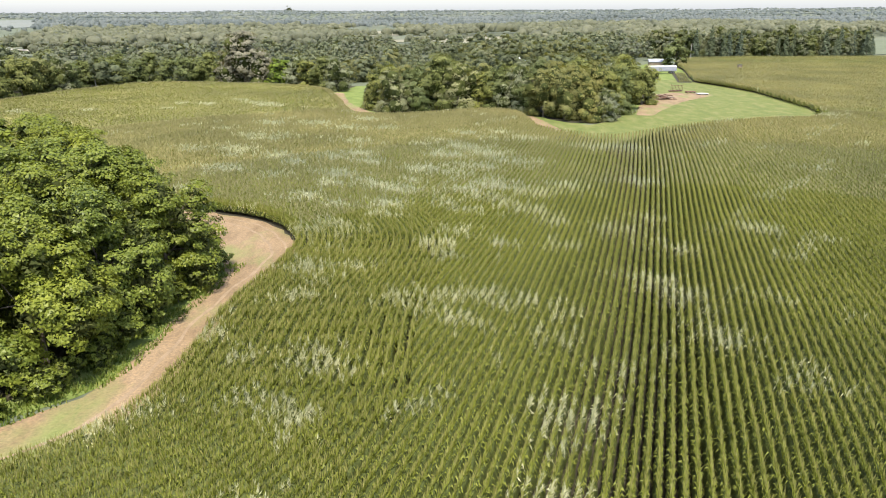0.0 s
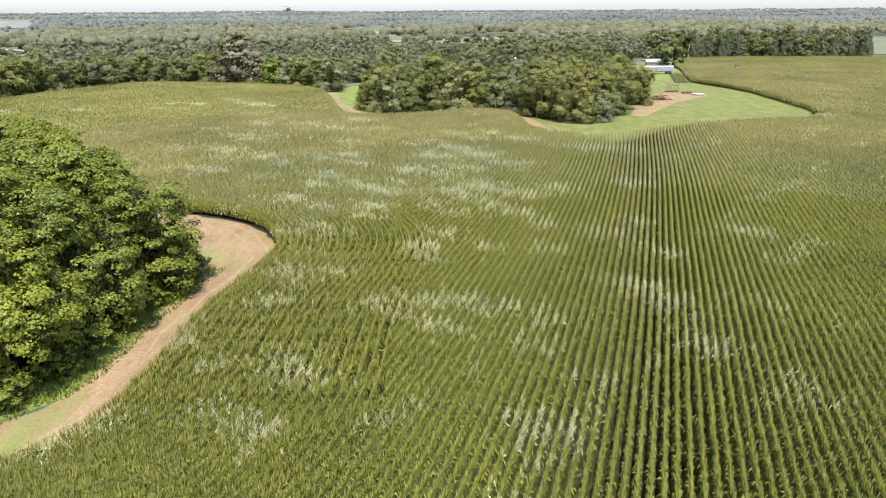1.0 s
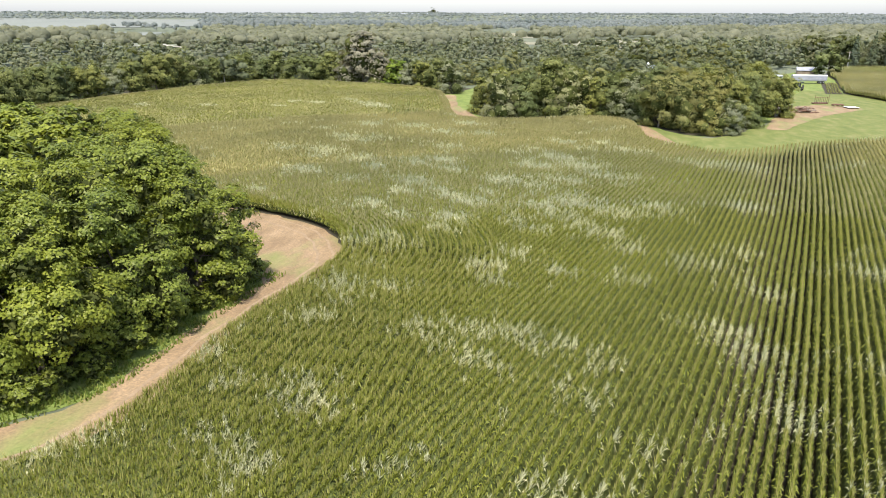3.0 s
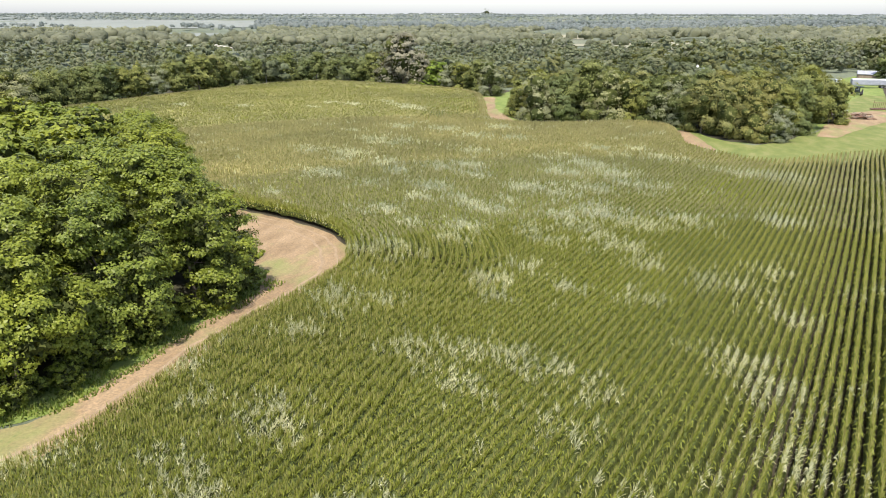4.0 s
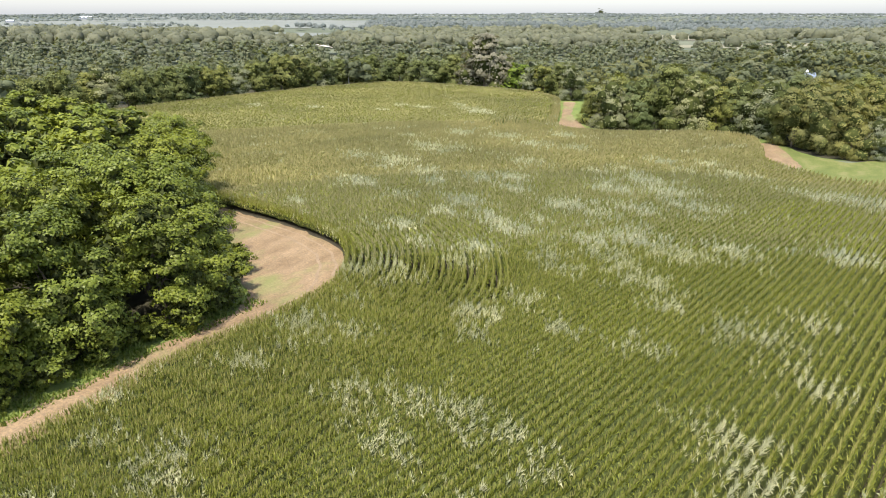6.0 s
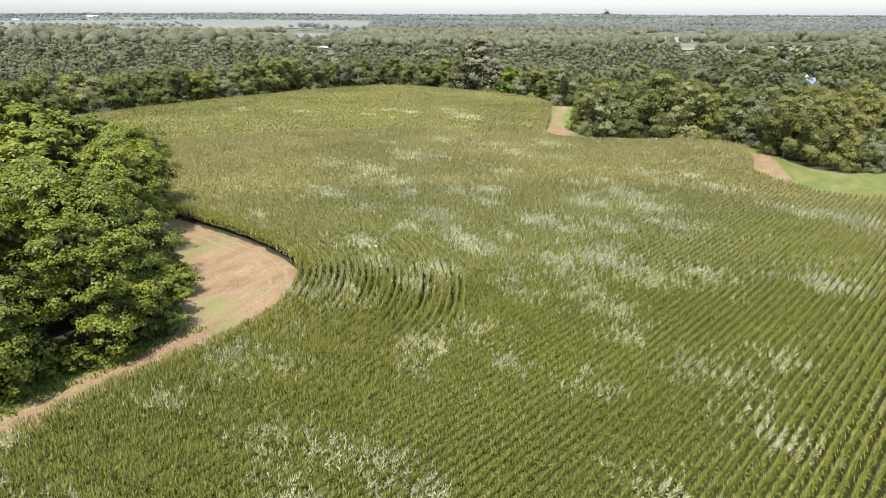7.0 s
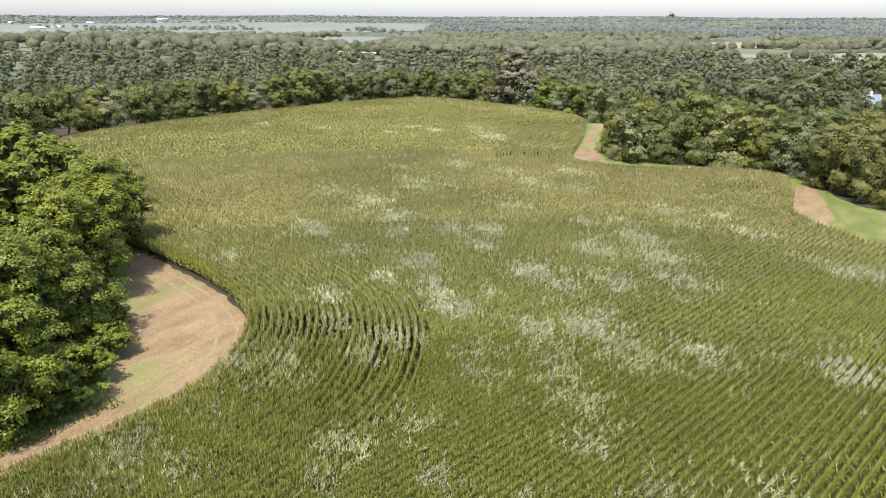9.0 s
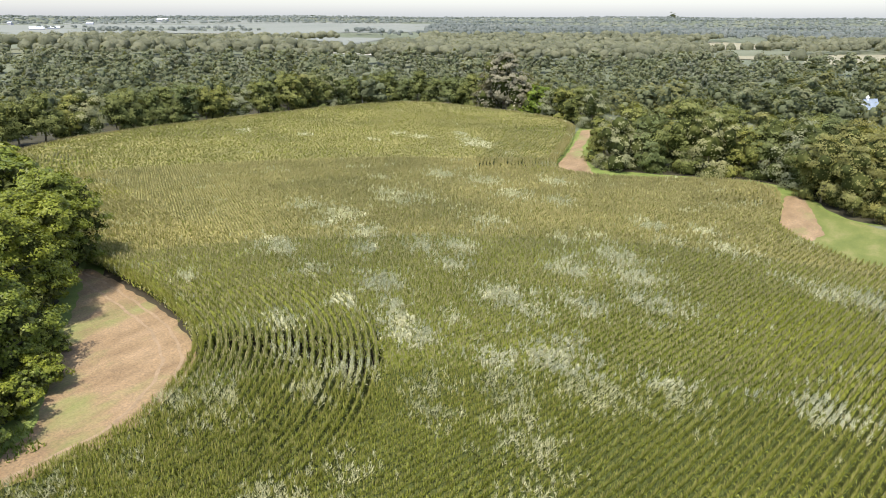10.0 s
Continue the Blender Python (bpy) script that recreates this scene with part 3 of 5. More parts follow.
        for sl, q in ((tas, ~turned), (1, turned)):
            soup.add(v[q].reshape(-1, 3), np.arange(q.sum())[:, None] * 3 + np.array([[0, 1, 2]]), sl)


def bodies(p, step, soup, half=0.26, shoulder=1.45, crest=1.8, slots=(6, 6)):
    """The leafy mass of each row: a ragged ridge from the lower leaves up to the crest."""
    n = len(p)
    side = np.stack([-np.sin(p[:, 2]), np.cos(p[:, 2])], 1)
    swell = 0.12 * wobble(p[:, :2], 9.0)
    v = []
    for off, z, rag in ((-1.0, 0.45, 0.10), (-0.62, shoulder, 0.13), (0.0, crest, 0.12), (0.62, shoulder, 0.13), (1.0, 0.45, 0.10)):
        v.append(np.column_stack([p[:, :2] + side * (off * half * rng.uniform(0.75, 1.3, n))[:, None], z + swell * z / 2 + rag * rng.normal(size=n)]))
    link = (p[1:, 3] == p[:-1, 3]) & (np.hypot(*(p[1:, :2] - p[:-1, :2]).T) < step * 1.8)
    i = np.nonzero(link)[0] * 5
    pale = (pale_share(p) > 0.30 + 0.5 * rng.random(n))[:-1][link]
    tan_pick = (rng.random(n) < 0.5)[:-1][link]
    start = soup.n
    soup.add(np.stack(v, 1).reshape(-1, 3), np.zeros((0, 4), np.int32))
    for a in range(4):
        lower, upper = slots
        for s, q in (((lower, i),) if a in (0, 3) else ((1 if upper != 6 else 6, i[pale]), (upper, i[~pale & tan_pick]), (upper, i[~pale & ~tan_pick]))):
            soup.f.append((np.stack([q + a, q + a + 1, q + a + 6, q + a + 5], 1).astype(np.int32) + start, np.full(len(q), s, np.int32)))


def canopy(soup, poly_test, cell=3.0, z=1.3):
    """The closed leaf roof of the crop where rows merge with distance."""
    gx, gy = np.meshgrid(np.arange(-150, 330, cell), np.arange(20, 440, cell), indexing="ij")
    pts = np.column_stack([gx.ravel(), gy.ravel()])
    q = np.arange(len(pts)).reshape(gx.shape)
    f = np.stack([q[:-1, :-1], q[1:, :-1], q[1:, 1:], q[:-1, 1:]], -1).reshape(-1, 4)
    f = f[poly_test(pts[f].mean(1))]
    soup.add(np.column_stack([pts, z - 0.7 * (1 - step01(reach(pts), C - 4, C + 16)) + 0.12 * wobble(pts, 9.0) + rng.normal(0, 0.05, len(pts))]), f, 0)


def tufts(p, soup, n_each=2, size=0.34, lean=0.22, spread=0.6):
    """Plant tops along the far rows."""
    n = len(p)
    ps, ys = pale_share(p), yellow_share(p)
    hgt = 2.2 + 0.12 * wobble(p[:, :2], 9.0)
    pale = ps > 0.22 + 0.55 * rng.random(n)
    yel = rng.random(n) < ys
    for k in range(n_each):
        az = p[:, 2] + rng.normal(0, spread, n)
        c = p[:, :2] + rng.normal(0, 0.05, (n, 2)) + np.stack([np.cos(p[:, 2]), np.sin(p[:, 2])], 1) * rng.uniform(-0.3, 0.3, n)[:, None]
        e = np.stack([np.cos(az), np.sin(az)], 1) * (size * rng.uniform(0.6, 1.2, n))[:, None]
        h = hgt + rng.normal(0, 0.06, n)
        v = np.stack([np.column_stack([c + rng.normal(0, lean, (n, 2)), h - 1.6 * size]), np.column_stack([c + e, h - 0.1]), np.column_stack([c + rng.normal(0, lean, (n, 2)), h + 0.15]), np.column_stack([c - e, h - 0.3 * size])], 1)
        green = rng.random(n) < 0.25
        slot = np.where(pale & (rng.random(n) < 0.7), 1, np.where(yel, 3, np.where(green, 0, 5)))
        # East of the lawn most tops go tan, standing in for haze.
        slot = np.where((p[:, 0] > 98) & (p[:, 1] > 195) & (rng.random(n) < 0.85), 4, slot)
        for sl in (0, 1, 3, 4, 5):
            q = slot == sl
            soup.add(v[q].reshape(-1, 3), np.arange(q.sum())[:, None] * 4 + np.array([[0, 1, 2, 3]]), sl)


CORN = [M["corn"], M["corn_pale"], M["tassel"], M["corn_yellow"], M["corn_top"], M["corn_far"], M["corn_low_shade"]]


def rim(p):
    """Distance to the field's visible edges."""
    return np.minimum(distance(p[:, :2], WEST[::2]), distance(p[:, :2], SOUTH_LAWN))


def crop(name, soup, label):
    tagged(new("corn_crop", soup.mesh(name, CORN)), label, "corn", kind="stuff")


A, B, C = 58.0, 100.0, 160.0


def stations(step):
    """Places along the rows in the visible part of the field, with their distance to the flight line and to the rim."""
    p = corn_rows(step)
    p = p[in_view(p)]
    return p, reach(p), rim(p)


rows, d, e = stations(0.25)
near = rows[(d < A) | ((d < 125) & (e < 1.6))]
near[:, :2] += rng.normal(0, 0.02, (len(near), 2))
s = Soup()
plants(near, 3, 13, 0.075, s, 0.024, 2, 4)
crop("corn_near", s, "tall green tasselled corn in close rows, some leaves wind-turned and pale")
rows, d, e = stations(0.32)
mid = rows[(d >= A) & (d < B) & (e >= 1.2)]
mid[:, :2] += rng.normal(0, 0.025, (len(mid), 2))
s = Soup()
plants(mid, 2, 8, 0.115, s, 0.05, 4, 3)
crop("corn_middle", s, "dense green corn in curved rows with pale wind-turned patches")
rows, d, e = stations(0.48)
s = Soup()
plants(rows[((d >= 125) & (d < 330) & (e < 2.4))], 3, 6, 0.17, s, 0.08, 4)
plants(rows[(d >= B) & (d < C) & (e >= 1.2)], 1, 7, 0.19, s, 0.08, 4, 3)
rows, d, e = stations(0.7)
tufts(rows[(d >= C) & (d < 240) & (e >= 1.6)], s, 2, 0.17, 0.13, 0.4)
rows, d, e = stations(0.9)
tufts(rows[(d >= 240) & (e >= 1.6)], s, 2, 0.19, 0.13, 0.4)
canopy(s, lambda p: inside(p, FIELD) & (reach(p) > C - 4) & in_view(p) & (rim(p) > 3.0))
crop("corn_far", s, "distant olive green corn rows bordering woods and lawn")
s = Soup()
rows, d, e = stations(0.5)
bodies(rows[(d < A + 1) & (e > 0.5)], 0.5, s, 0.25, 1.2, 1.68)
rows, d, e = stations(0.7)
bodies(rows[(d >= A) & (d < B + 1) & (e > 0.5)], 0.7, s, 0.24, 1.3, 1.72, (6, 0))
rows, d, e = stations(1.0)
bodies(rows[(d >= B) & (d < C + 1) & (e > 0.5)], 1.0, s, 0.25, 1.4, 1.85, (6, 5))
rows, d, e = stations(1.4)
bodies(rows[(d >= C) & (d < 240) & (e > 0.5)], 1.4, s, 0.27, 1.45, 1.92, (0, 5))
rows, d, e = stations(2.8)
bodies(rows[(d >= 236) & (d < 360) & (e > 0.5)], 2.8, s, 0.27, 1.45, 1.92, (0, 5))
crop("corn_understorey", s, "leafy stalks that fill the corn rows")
s = Soup()
rows = corn_rows(0.5)
rows = rows[~in_view(rows)]
plants(rows[reach(rows) < 55], 1, 5, 0.15, s, 0.06, 4, 2)
rows = corn_rows(1.0)
rows = rows[~in_view(rows)]
d = reach(rows)
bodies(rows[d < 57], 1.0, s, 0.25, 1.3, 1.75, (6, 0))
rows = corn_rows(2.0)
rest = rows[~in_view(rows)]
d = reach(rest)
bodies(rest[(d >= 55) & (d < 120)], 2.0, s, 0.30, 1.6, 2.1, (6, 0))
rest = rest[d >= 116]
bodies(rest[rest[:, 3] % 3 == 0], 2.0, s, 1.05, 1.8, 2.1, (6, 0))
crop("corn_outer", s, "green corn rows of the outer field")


# ---------------------------------------------------------------- trees
def ico(sub):
    bm = bmesh.new()
    bmesh.ops.create_icosphere(bm, subdivisions=sub, radius=1.0)
    v = np.array([q.co[:] for q in bm.verts])
    f = np.array([[q.index for q in t.verts] for t in bm.faces])
    bm.free()
    return v, f


ICO = {1: ico(1), 2: ico(2), 3: ico(3)}


def lobes_of(r, height, radius, count, low=0.22, fat=1.0):
    """Centres and sizes of the leaf masses that make a crown with an uneven outline."""
    out = []
    for i in range(count):
        a, q = r.uniform(0, 2 * np.pi), r.uniform(0, 1) ** 0.5
        u = r.uniform(0, 1)
        z = height * (low + (0.94 - low) * u)
        env = np.sqrt(max(0.05, 1 - abs((u - 0.42) / 0.60) ** 2.2)) * radius
        k = env * (0.45 + 0.5 * q) / fat ** 0.7
        size = radius * r.uniform(0.30, 0.46) * (1.0 - 0.25 * u) * fat
        out.append((k * np.cos(a), k * np.sin(a), z - size * 0.4, size))
    out.append((0, 0, height * 0.78, radius * 0.46))
    out.append((0, 0, height * 0.45, radius * 0.72))
    return np.array(out)


def leaf_cards(r, centre, normal, size, soup, jitter=0.30, slot=0, simple=False):
    """Small leaf sprays at many places, facing roughly their normals; simple ones have three corners."""
    n = len(centre)
    t = r.normal(size=(n, 3))
    nrm = normal + jitter * r.normal(size=(n, 3))
    nrm /= np.linalg.norm(nrm, axis=1)[:, None]
    t = np.cross(nrm, t)
    t /= np.linalg.norm(t, axis=1)[:, None]
    b = np.cross(nrm, t)
    L = size * r.uniform(0.6, 1.3, n)[:, None]
    if simple:
        v = np.stack([centre - t * L * 0.9, centre + t * L * 0.6 + b * L * 0.75, centre + t * L * 0.5 - b * L * 0.8 - nrm * L * 0.2], 1)
        soup.add(v.reshape(-1, 3), np.arange(n)[:, None] * 3 + np.array([[0, 1, 2]]), slot)
        return
    v = np.stack([centre - t * L, centre + b * L * 0.55, centre + t * L - nrm * L * 0.25, centre - b * L * 0.5 - nrm * L * 0.15], 1)
    k = np.arange(n)[:, None] * 4
    start = soup.n
    soup.add(v.reshape(-1, 3), k + np.array([[0, 1, 2]]), slot)
    soup.f.append(((k + np.array([[0, 2, 3]]) + start).astype(np.int32), np.full(n, slot, np.int32)))


def crown(seed, height, radius, lobes, leaves, size, inner=0.14, low=0.22, clump=0.15, per=42, simple=False, dome=0.35, shell=3):
    """Leaf sprays in layered clumps over uneven boughs, with twigs and leaves inside coloured dark as shade."""
    r = np.random.default_rng(seed)
    lb = lobes_of(r, height, radius, lobes, low, 1.0 if dome < 0.5 else 1.2 if shell == 3 else 1.5)
    soup = Soup()
    w = lb[:, 3] ** 2
    w = w / w.sum()
    m = int(leaves * inner)
    pick = r.choice(len(lb), m, p=w)
    d = r.normal(size=(m, 3))
    d /= np.linalg.norm(d, axis=1)[:, None]
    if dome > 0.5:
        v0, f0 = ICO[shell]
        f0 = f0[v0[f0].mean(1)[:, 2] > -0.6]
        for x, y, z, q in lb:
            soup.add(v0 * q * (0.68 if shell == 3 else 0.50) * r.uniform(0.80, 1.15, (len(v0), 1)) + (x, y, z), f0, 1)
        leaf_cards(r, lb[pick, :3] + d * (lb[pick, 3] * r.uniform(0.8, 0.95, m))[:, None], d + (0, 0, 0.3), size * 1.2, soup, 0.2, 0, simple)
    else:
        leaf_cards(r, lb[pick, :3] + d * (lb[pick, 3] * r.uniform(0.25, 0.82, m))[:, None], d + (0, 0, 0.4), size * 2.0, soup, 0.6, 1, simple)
    n = max(20, leaves // per)
    pick = r.choice(len(lb), n, p=w)
    d = r.normal(size=(n, 3))
    d[:, 2] = d[:, 2] * 0.85 + 0.30
    d /= np.linalg.norm(d, axis=1)[:, None]
    cl = lb[pick, :3] + d * (lb[pick, 3] * (r.uniform(0.88, 1.04, n) if dome > 0.5 else r.uniform(0.72, 1.10, n)))[:, None]
    cr = radius * clump * r.uniform(0.6, 1.4, n)
    cl[:, 2] = np.maximum(cl[:, 2], cr * 0.5)
    pick = r.choice(n, leaves, p=cr ** 2 / (cr ** 2).sum())
    e = r.normal(size=(leaves, 3))
    e[:, 2] = np.abs(e[:, 2]) * 0.8 + r.normal(0, 0.25, leaves)
    e += 0.7 * d[pick]
    e /= np.linalg.norm(e, axis=1)[:, None]
    c = cl[pick] + e * (cr[pick] * r.uniform(0.45, 1.1, leaves) ** 0.8)[:, None] * (1.1, 1.1, 0.98 if dome > 0.5 else 0.85)
    out = c - (0, 0, height * 0.42)
    out = out / np.linalg.norm(out, axis=1)[:, None]
    face = e * (1.2 - dome) + 0.35 * d[pick] + dome * out + (0, 0, 0.35 - 0.25 * dome)
    if dome > 0.5:
        face = (0.55 if shell == 3 else 0.35) * e + 0.55 * d[pick] + 0.6 * out + (0, 0, 0.2)
    leaf_cards(r, c, face, size, soup, 0.36 if dome < 0.5 else 0.18, 0, simple)
    return soup, lb


def limbs(seed, height, radius, lb, bark_r, count):
    r = np.random.default_rng(seed + 99)
    bm = bmesh.new()
    top = Vector((r.normal(0, 0.03) * height, r.normal(0, 0.03) * height, height * 0.55))
    fork = top * 0.5
    rod_into(bm, (0, 0, -0.15), fork, bark_r * 1.25, bark_r * 0.85, 9)
    rod_into(bm, fork, top, bark_r * 0.85, bark_r * 0.45, 8)
    for x, y, z, s in lb[:count]:
        a = fork.lerp(top, r.uniform(0.0, 0.9))
        rod_into(bm, a, (x * 0.85, y * 0.85, max(z, a.z + 0.4)), bark_r * 0.38, bark_r * 0.10, 6)
    return bm


def tree_kind(name, seed, height, radius, lobes, leaves, size, leaf, label, bark="bark", low=0.22, group="", count=9, inner=0.14, clump=0.16, per=40, simple=False, dome=0.3):
    thing = tagged(new(name), label, "tree", group)
    soup, lb = crown(seed, height, radius, lobes, leaves, size, inner, low, clump, per, simple, dome)
    part("trunk", limbs(seed, height, radius, lb, height * 0.017, count), M[bark], thing)
    ob = new("crown", soup.mesh("crown", [M[leaf], M["leaf_inner_shade"]]))
    ob.parent = thing
    return thing


def put(kind, x, y, s=1.0, turn=None, z=0.0, squash=1.0):
    t = copy_thing(kind, pose(x, y, z, 0, 0, random.uniform(0, 360) if turn is None else turn))
    t.scale = (s, s, s * squash)
    return t


def park(kind, x, y, s=1.0, turn=0.0, z=0.0):
    """Sets the first of a kind in its own place."""
    kind.matrix_basis = pose(x, y, z, 0, 0, turn)
    kind.scale = (s, s, s)
    return kind


GROVE = "grove beside the track"
grove_kinds = [tree_kind("locust_tree", 11 + i, 13.6, 5.2, 20, 20000, 0.17, "leaf_grove", "broad leafy green locust tree at the track", group=GROVE, low=lw, inner=0.12, clump=0.17, per=80, simple=True) for i, lw in enumerate((0.16, 0.24, 0.20, 0.26))]
grove_back = tree_kind("locust_tree", 19, 13.6, 5.4, 22, 5000, 0.40, "leaf_grove", "broad leafy green locust tree deep in the grove", group=GROVE, low=0.2, simple=True)
spots = [(-31.5, 51), (-31, 60.5, 0.95), (-28.3, 69.5, 0.92), (-35.5, 74, 1.04), (-38, 82, 0.98), (-45.5, 88, 1.02), (-38, 66, 1.06), (-37.5, 56, 1.02), (-36, 47, 0.92), (-44, 75, 1.05), (-45, 63, 1.05), (-52, 96, 0.98),
         (-53, 84, 1.05), (-53, 71, 1.05), (-45, 51, 1.0), (-58, 102, 1.0), (-61, 92, 1.06), (-62, 79, 1.05), (-54, 57, 1.02), (-68, 104, 1.02), (-70, 92, 1.05), (-44, 40, 0.95), (-64, 66, 1.04), (-80, 107, 1.0), (-80, 95, 1.04), (-92, 112, 1.0), (-94, 100, 1.05), (-108, 117, 1.02), (-72, 80, 1.05)]
for i, (x, y, *s) in enumerate(spots):
    if i < 4:
        park(grove_kinds[i], x, y, s[0] if s else 0.95, 40.0 * i)
    elif i == 28:
        park(grove_back, x, y, s[0])
    else:
        put(grove_kinds[i % 4] if i < 12 or i == 15 else grove_back, x, y, s[0])
shrub = tree_kind("shrub", 31, 3.0, 1.9, 22, 4200, 0.105, "leaf_grove", "low leafy green shrub at the grove edge", group="shrubs by the track", low=0.05, count=4, simple=True)
park(shrub, -27.8, 56.5, 1.1)
for x, y, s in ((-28.6, 77.2, 1.35), (-31.5, 82.5, 1.2), (-25.6, 73.5, 1.1), (-28.2, 52.5, 0.8), (-30, 47.5, 0.9), (-28.0, 64, 0.8), (-29.5, 50, 0.7), (-26.5, 66, 0.75), (-27.0, 61, 0.7), (-33, 44, 1.0), (-30.5, 80.5, 1.0), (-37, 87, 0.9)):
    put(shrub, x, y, s)

for x, y, s in ((99.5, 186, 0.75), (101.5, 190.5, 0.7), (97.0, 182.5, 0.6), (103, 197, 0.6)):
    put(shrub, x, y, s)

# the woods' edge
EDGE = "trees along the woods' edge"
edge_kinds = []
for i, (leaf, word) in enumerate((("leaf_green", "dark green oak"), ("leaf_olive", "olive green hickory"), ("leaf_green", "rounded green oak"), ("leaf_grey", "silvery grey-green cottonwood"), ("leaf_green", "dense green elm"), ("leaf_olive", "yellowish olive walnut"))):
    edge_kinds.append(tree_kind("oak_tree" if "oak" in word else word.split()[-1] + "_tree", 50 + i, 13.5 + (i % 3) * 0.6, 5.5 + 0.5 * (i % 2), 11, 7600, 0.20, leaf, word + " tree at the edge of the woods", group=EDGE, low=0.10, count=6, inner=0.16, clump=0.17, per=48, simple=True, dome=0.6))
back_kinds = [tree_kind("oak_tree" if k != 1 else "hickory_tree", 150 + k, 13.0, 5.6, 9, 4200, 0.255, leaf, word, group=EDGE, low=0.08, count=5, inner=0.18, clump=0.17, per=34, simple=True, dome=0.7)
              for k, (leaf, word) in enumerate((("leaf_green", "green oak tree standing in the woods"), ("leaf_olive", "olive green hickory tree standing in the woods"), ("leaf_green", "dense green oak tree standing in the woods")))]
first = [True] * 9


def edge_tree(i, x, y, s, squash=1.0):
    kind = (edge_kinds + back_kinds)[i]
    if first[i]:
        first[i] = False
        return park(kind, x, y, s)
    return put(kind, x, y, s, squash=squash)


rt = random.Random(5)
west_woods = resample(smooth_line([(-158, 138), (-154, 160), (-154, 184), (-150, 210), (-144, 234), (-138, 256), (-132, 278), (-114, 290), (-95, 288), (-74, 283), (-54, 275), (-36, 262)]), 6.2)
for x, y in west_woods:
    if min(math.hypot(x + 77, y - 283), math.hypot(x + 63, y - 277)) < 5.5:
        continue
    edge_tree(rt.choice((6, 7, 8, 6, 8, 0, 4, 3)), x + rt.uniform(-1.5, 1.5), y + rt.uniform(-1.5, 1.5), rt.uniform(0.80, 1.05))
copse = [(-19.5, 212, 0.80, 0), (-14.5, 206.5, 0.92, 3), (-8.5, 209, 0.95, 0), (-2, 211, 1.12, 4), (4, 210, 0.98, 3), (10, 213, 0.85, 0), (16, 213, 0.92, 0), (22, 209, 1.02, 3), (27, 203, 0.98, 2), (27, 195, 0.84, 5), (32, 190, 0.78, 5), (37.5, 186, 0.66, 5), (42, 188, 0.62, 3), (45, 194, 0.76, 2), (48.5, 201, 0.88, 0), (52, 211, 0.98, 2), (55, 221, 0.96, 1), (57.5, 231, 0.95, 0), (60, 245, 0.95, 4)]
for x, y, s, k in copse:
    edge_tree(k, x, y, s)
for _ in range(26):
    x, y = rt.uniform(-20, 62), rt.uniform(212, 262)
    if abs(x - 34) < 8 and y > 236:
        continue
    edge_tree(rt.choice((6, 7, 8)), x, y, rt.uniform(0.78, 1.0))
for x, y in ((31, 200), (36, 197), (42, 199), (38, 206), (46, 206), (33, 209)):
    edge_tree(rt.choice((0, 1, 5)), x, y, rt.uniform(0.85, 1.0))
big = tree_kind("cottonwood_tree", 71, 19.0, 8.2, 26, 16000, 0.34, "leaf_silver", "large grey-green cottonwood tree above the woods' edge", low=0.12, clump=0.13, simple=True, dome=0.6)
park(big, -77, 281, 1.08)
bright = tree_kind("maple_tree", 72, 11.0, 5.2, 18, 5000, 0.34, "leaf_bright", "bright yellow-green maple tree at the woods' edge", low=0.06, simple=True, dome=0.6)
park(bright, -63, 277)
dead = tagged(new("dead_tree"), "bare pale dead tree standing in the woods' edge", "tree")
r0 = np.random.default_rng(3)
part("trunk", limbs(73, 12.0, 3.2, lobes_of(r0, 12.0, 3.2, 14, 0.3), 0.2, 14), M["bark_pale"], dead)
park(dead, -129.5, 270)


# far woods: leaf masses too many to count
def woods(spots, sub, lobes, cards, size, soup, seed, spread=0.55, wide=1.0):
    r = np.random.default_rng(seed)
    v0, f0 = ICO[sub]
    keep = (v0[f0].mean(1)[:, 2] > -0.35)
    f0 = f0[keep]
    for x, y, z, hgt in spots:
        rad = hgt * r.uniform(0.36, 0.50)
        cen, rads = [], []
        for k in range(lobes):
            a, q = r.uniform(0, 6.283), rad * spread * (r.uniform(0.5, 1.1) if k else 0)
            s = rad * (r.uniform(0.45, 0.65) if k else 0.9)
            c = np.array((x + q * np.cos(a), y + q * np.sin(a), z + hgt - s - r.uniform(0.05, 0.3) * hgt * (k > 0)))
            soup.add(v0 * (s * wide, s * wide, s * 0.85) * (0.94 if cards > 50 else 1.0) * r.uniform(0.74, 1.2, (len(v0), 1)) + c, f0)
            cen.append(c)
            rads.append(s)
        if cards:
            d = r.normal(size=(cards, 3))
            d[:, 2] = np.abs(d[:, 2])
            d /= np.linalg.norm(d, axis=1)[:, None]
            pk = r.integers(0, lobes, cards)
            leaf_cards(r, np.array(cen)[pk] + d * np.array(rads)[pk, None] * r.uniform(0.9, 1.15, (cards, 1)), d, size, soup)


OPEN = [(-355, 580, 45, 16), (-283, 1400, 55, 60), (-97, 1010, 45, 45), (-310, 1495, 60, 40), (-105, 1060, 40, 70), (-40, 690, 44, 95), (35, 690, 50, 120), (-100, 980, 50, 110), (-280, 1360, 60, 120), (-60, 1900, 120, 60),
        (240, 440, 90, 45), (330, 600, 90, 130), (36, 330, 9, 22), (100, 340, 26, 60), (160, 300, 80, 140), (-60, 200, 90, 90), (0, 60, 130, 170), (500, 1500, 200, 60), (230, 3400, 200, 150)]
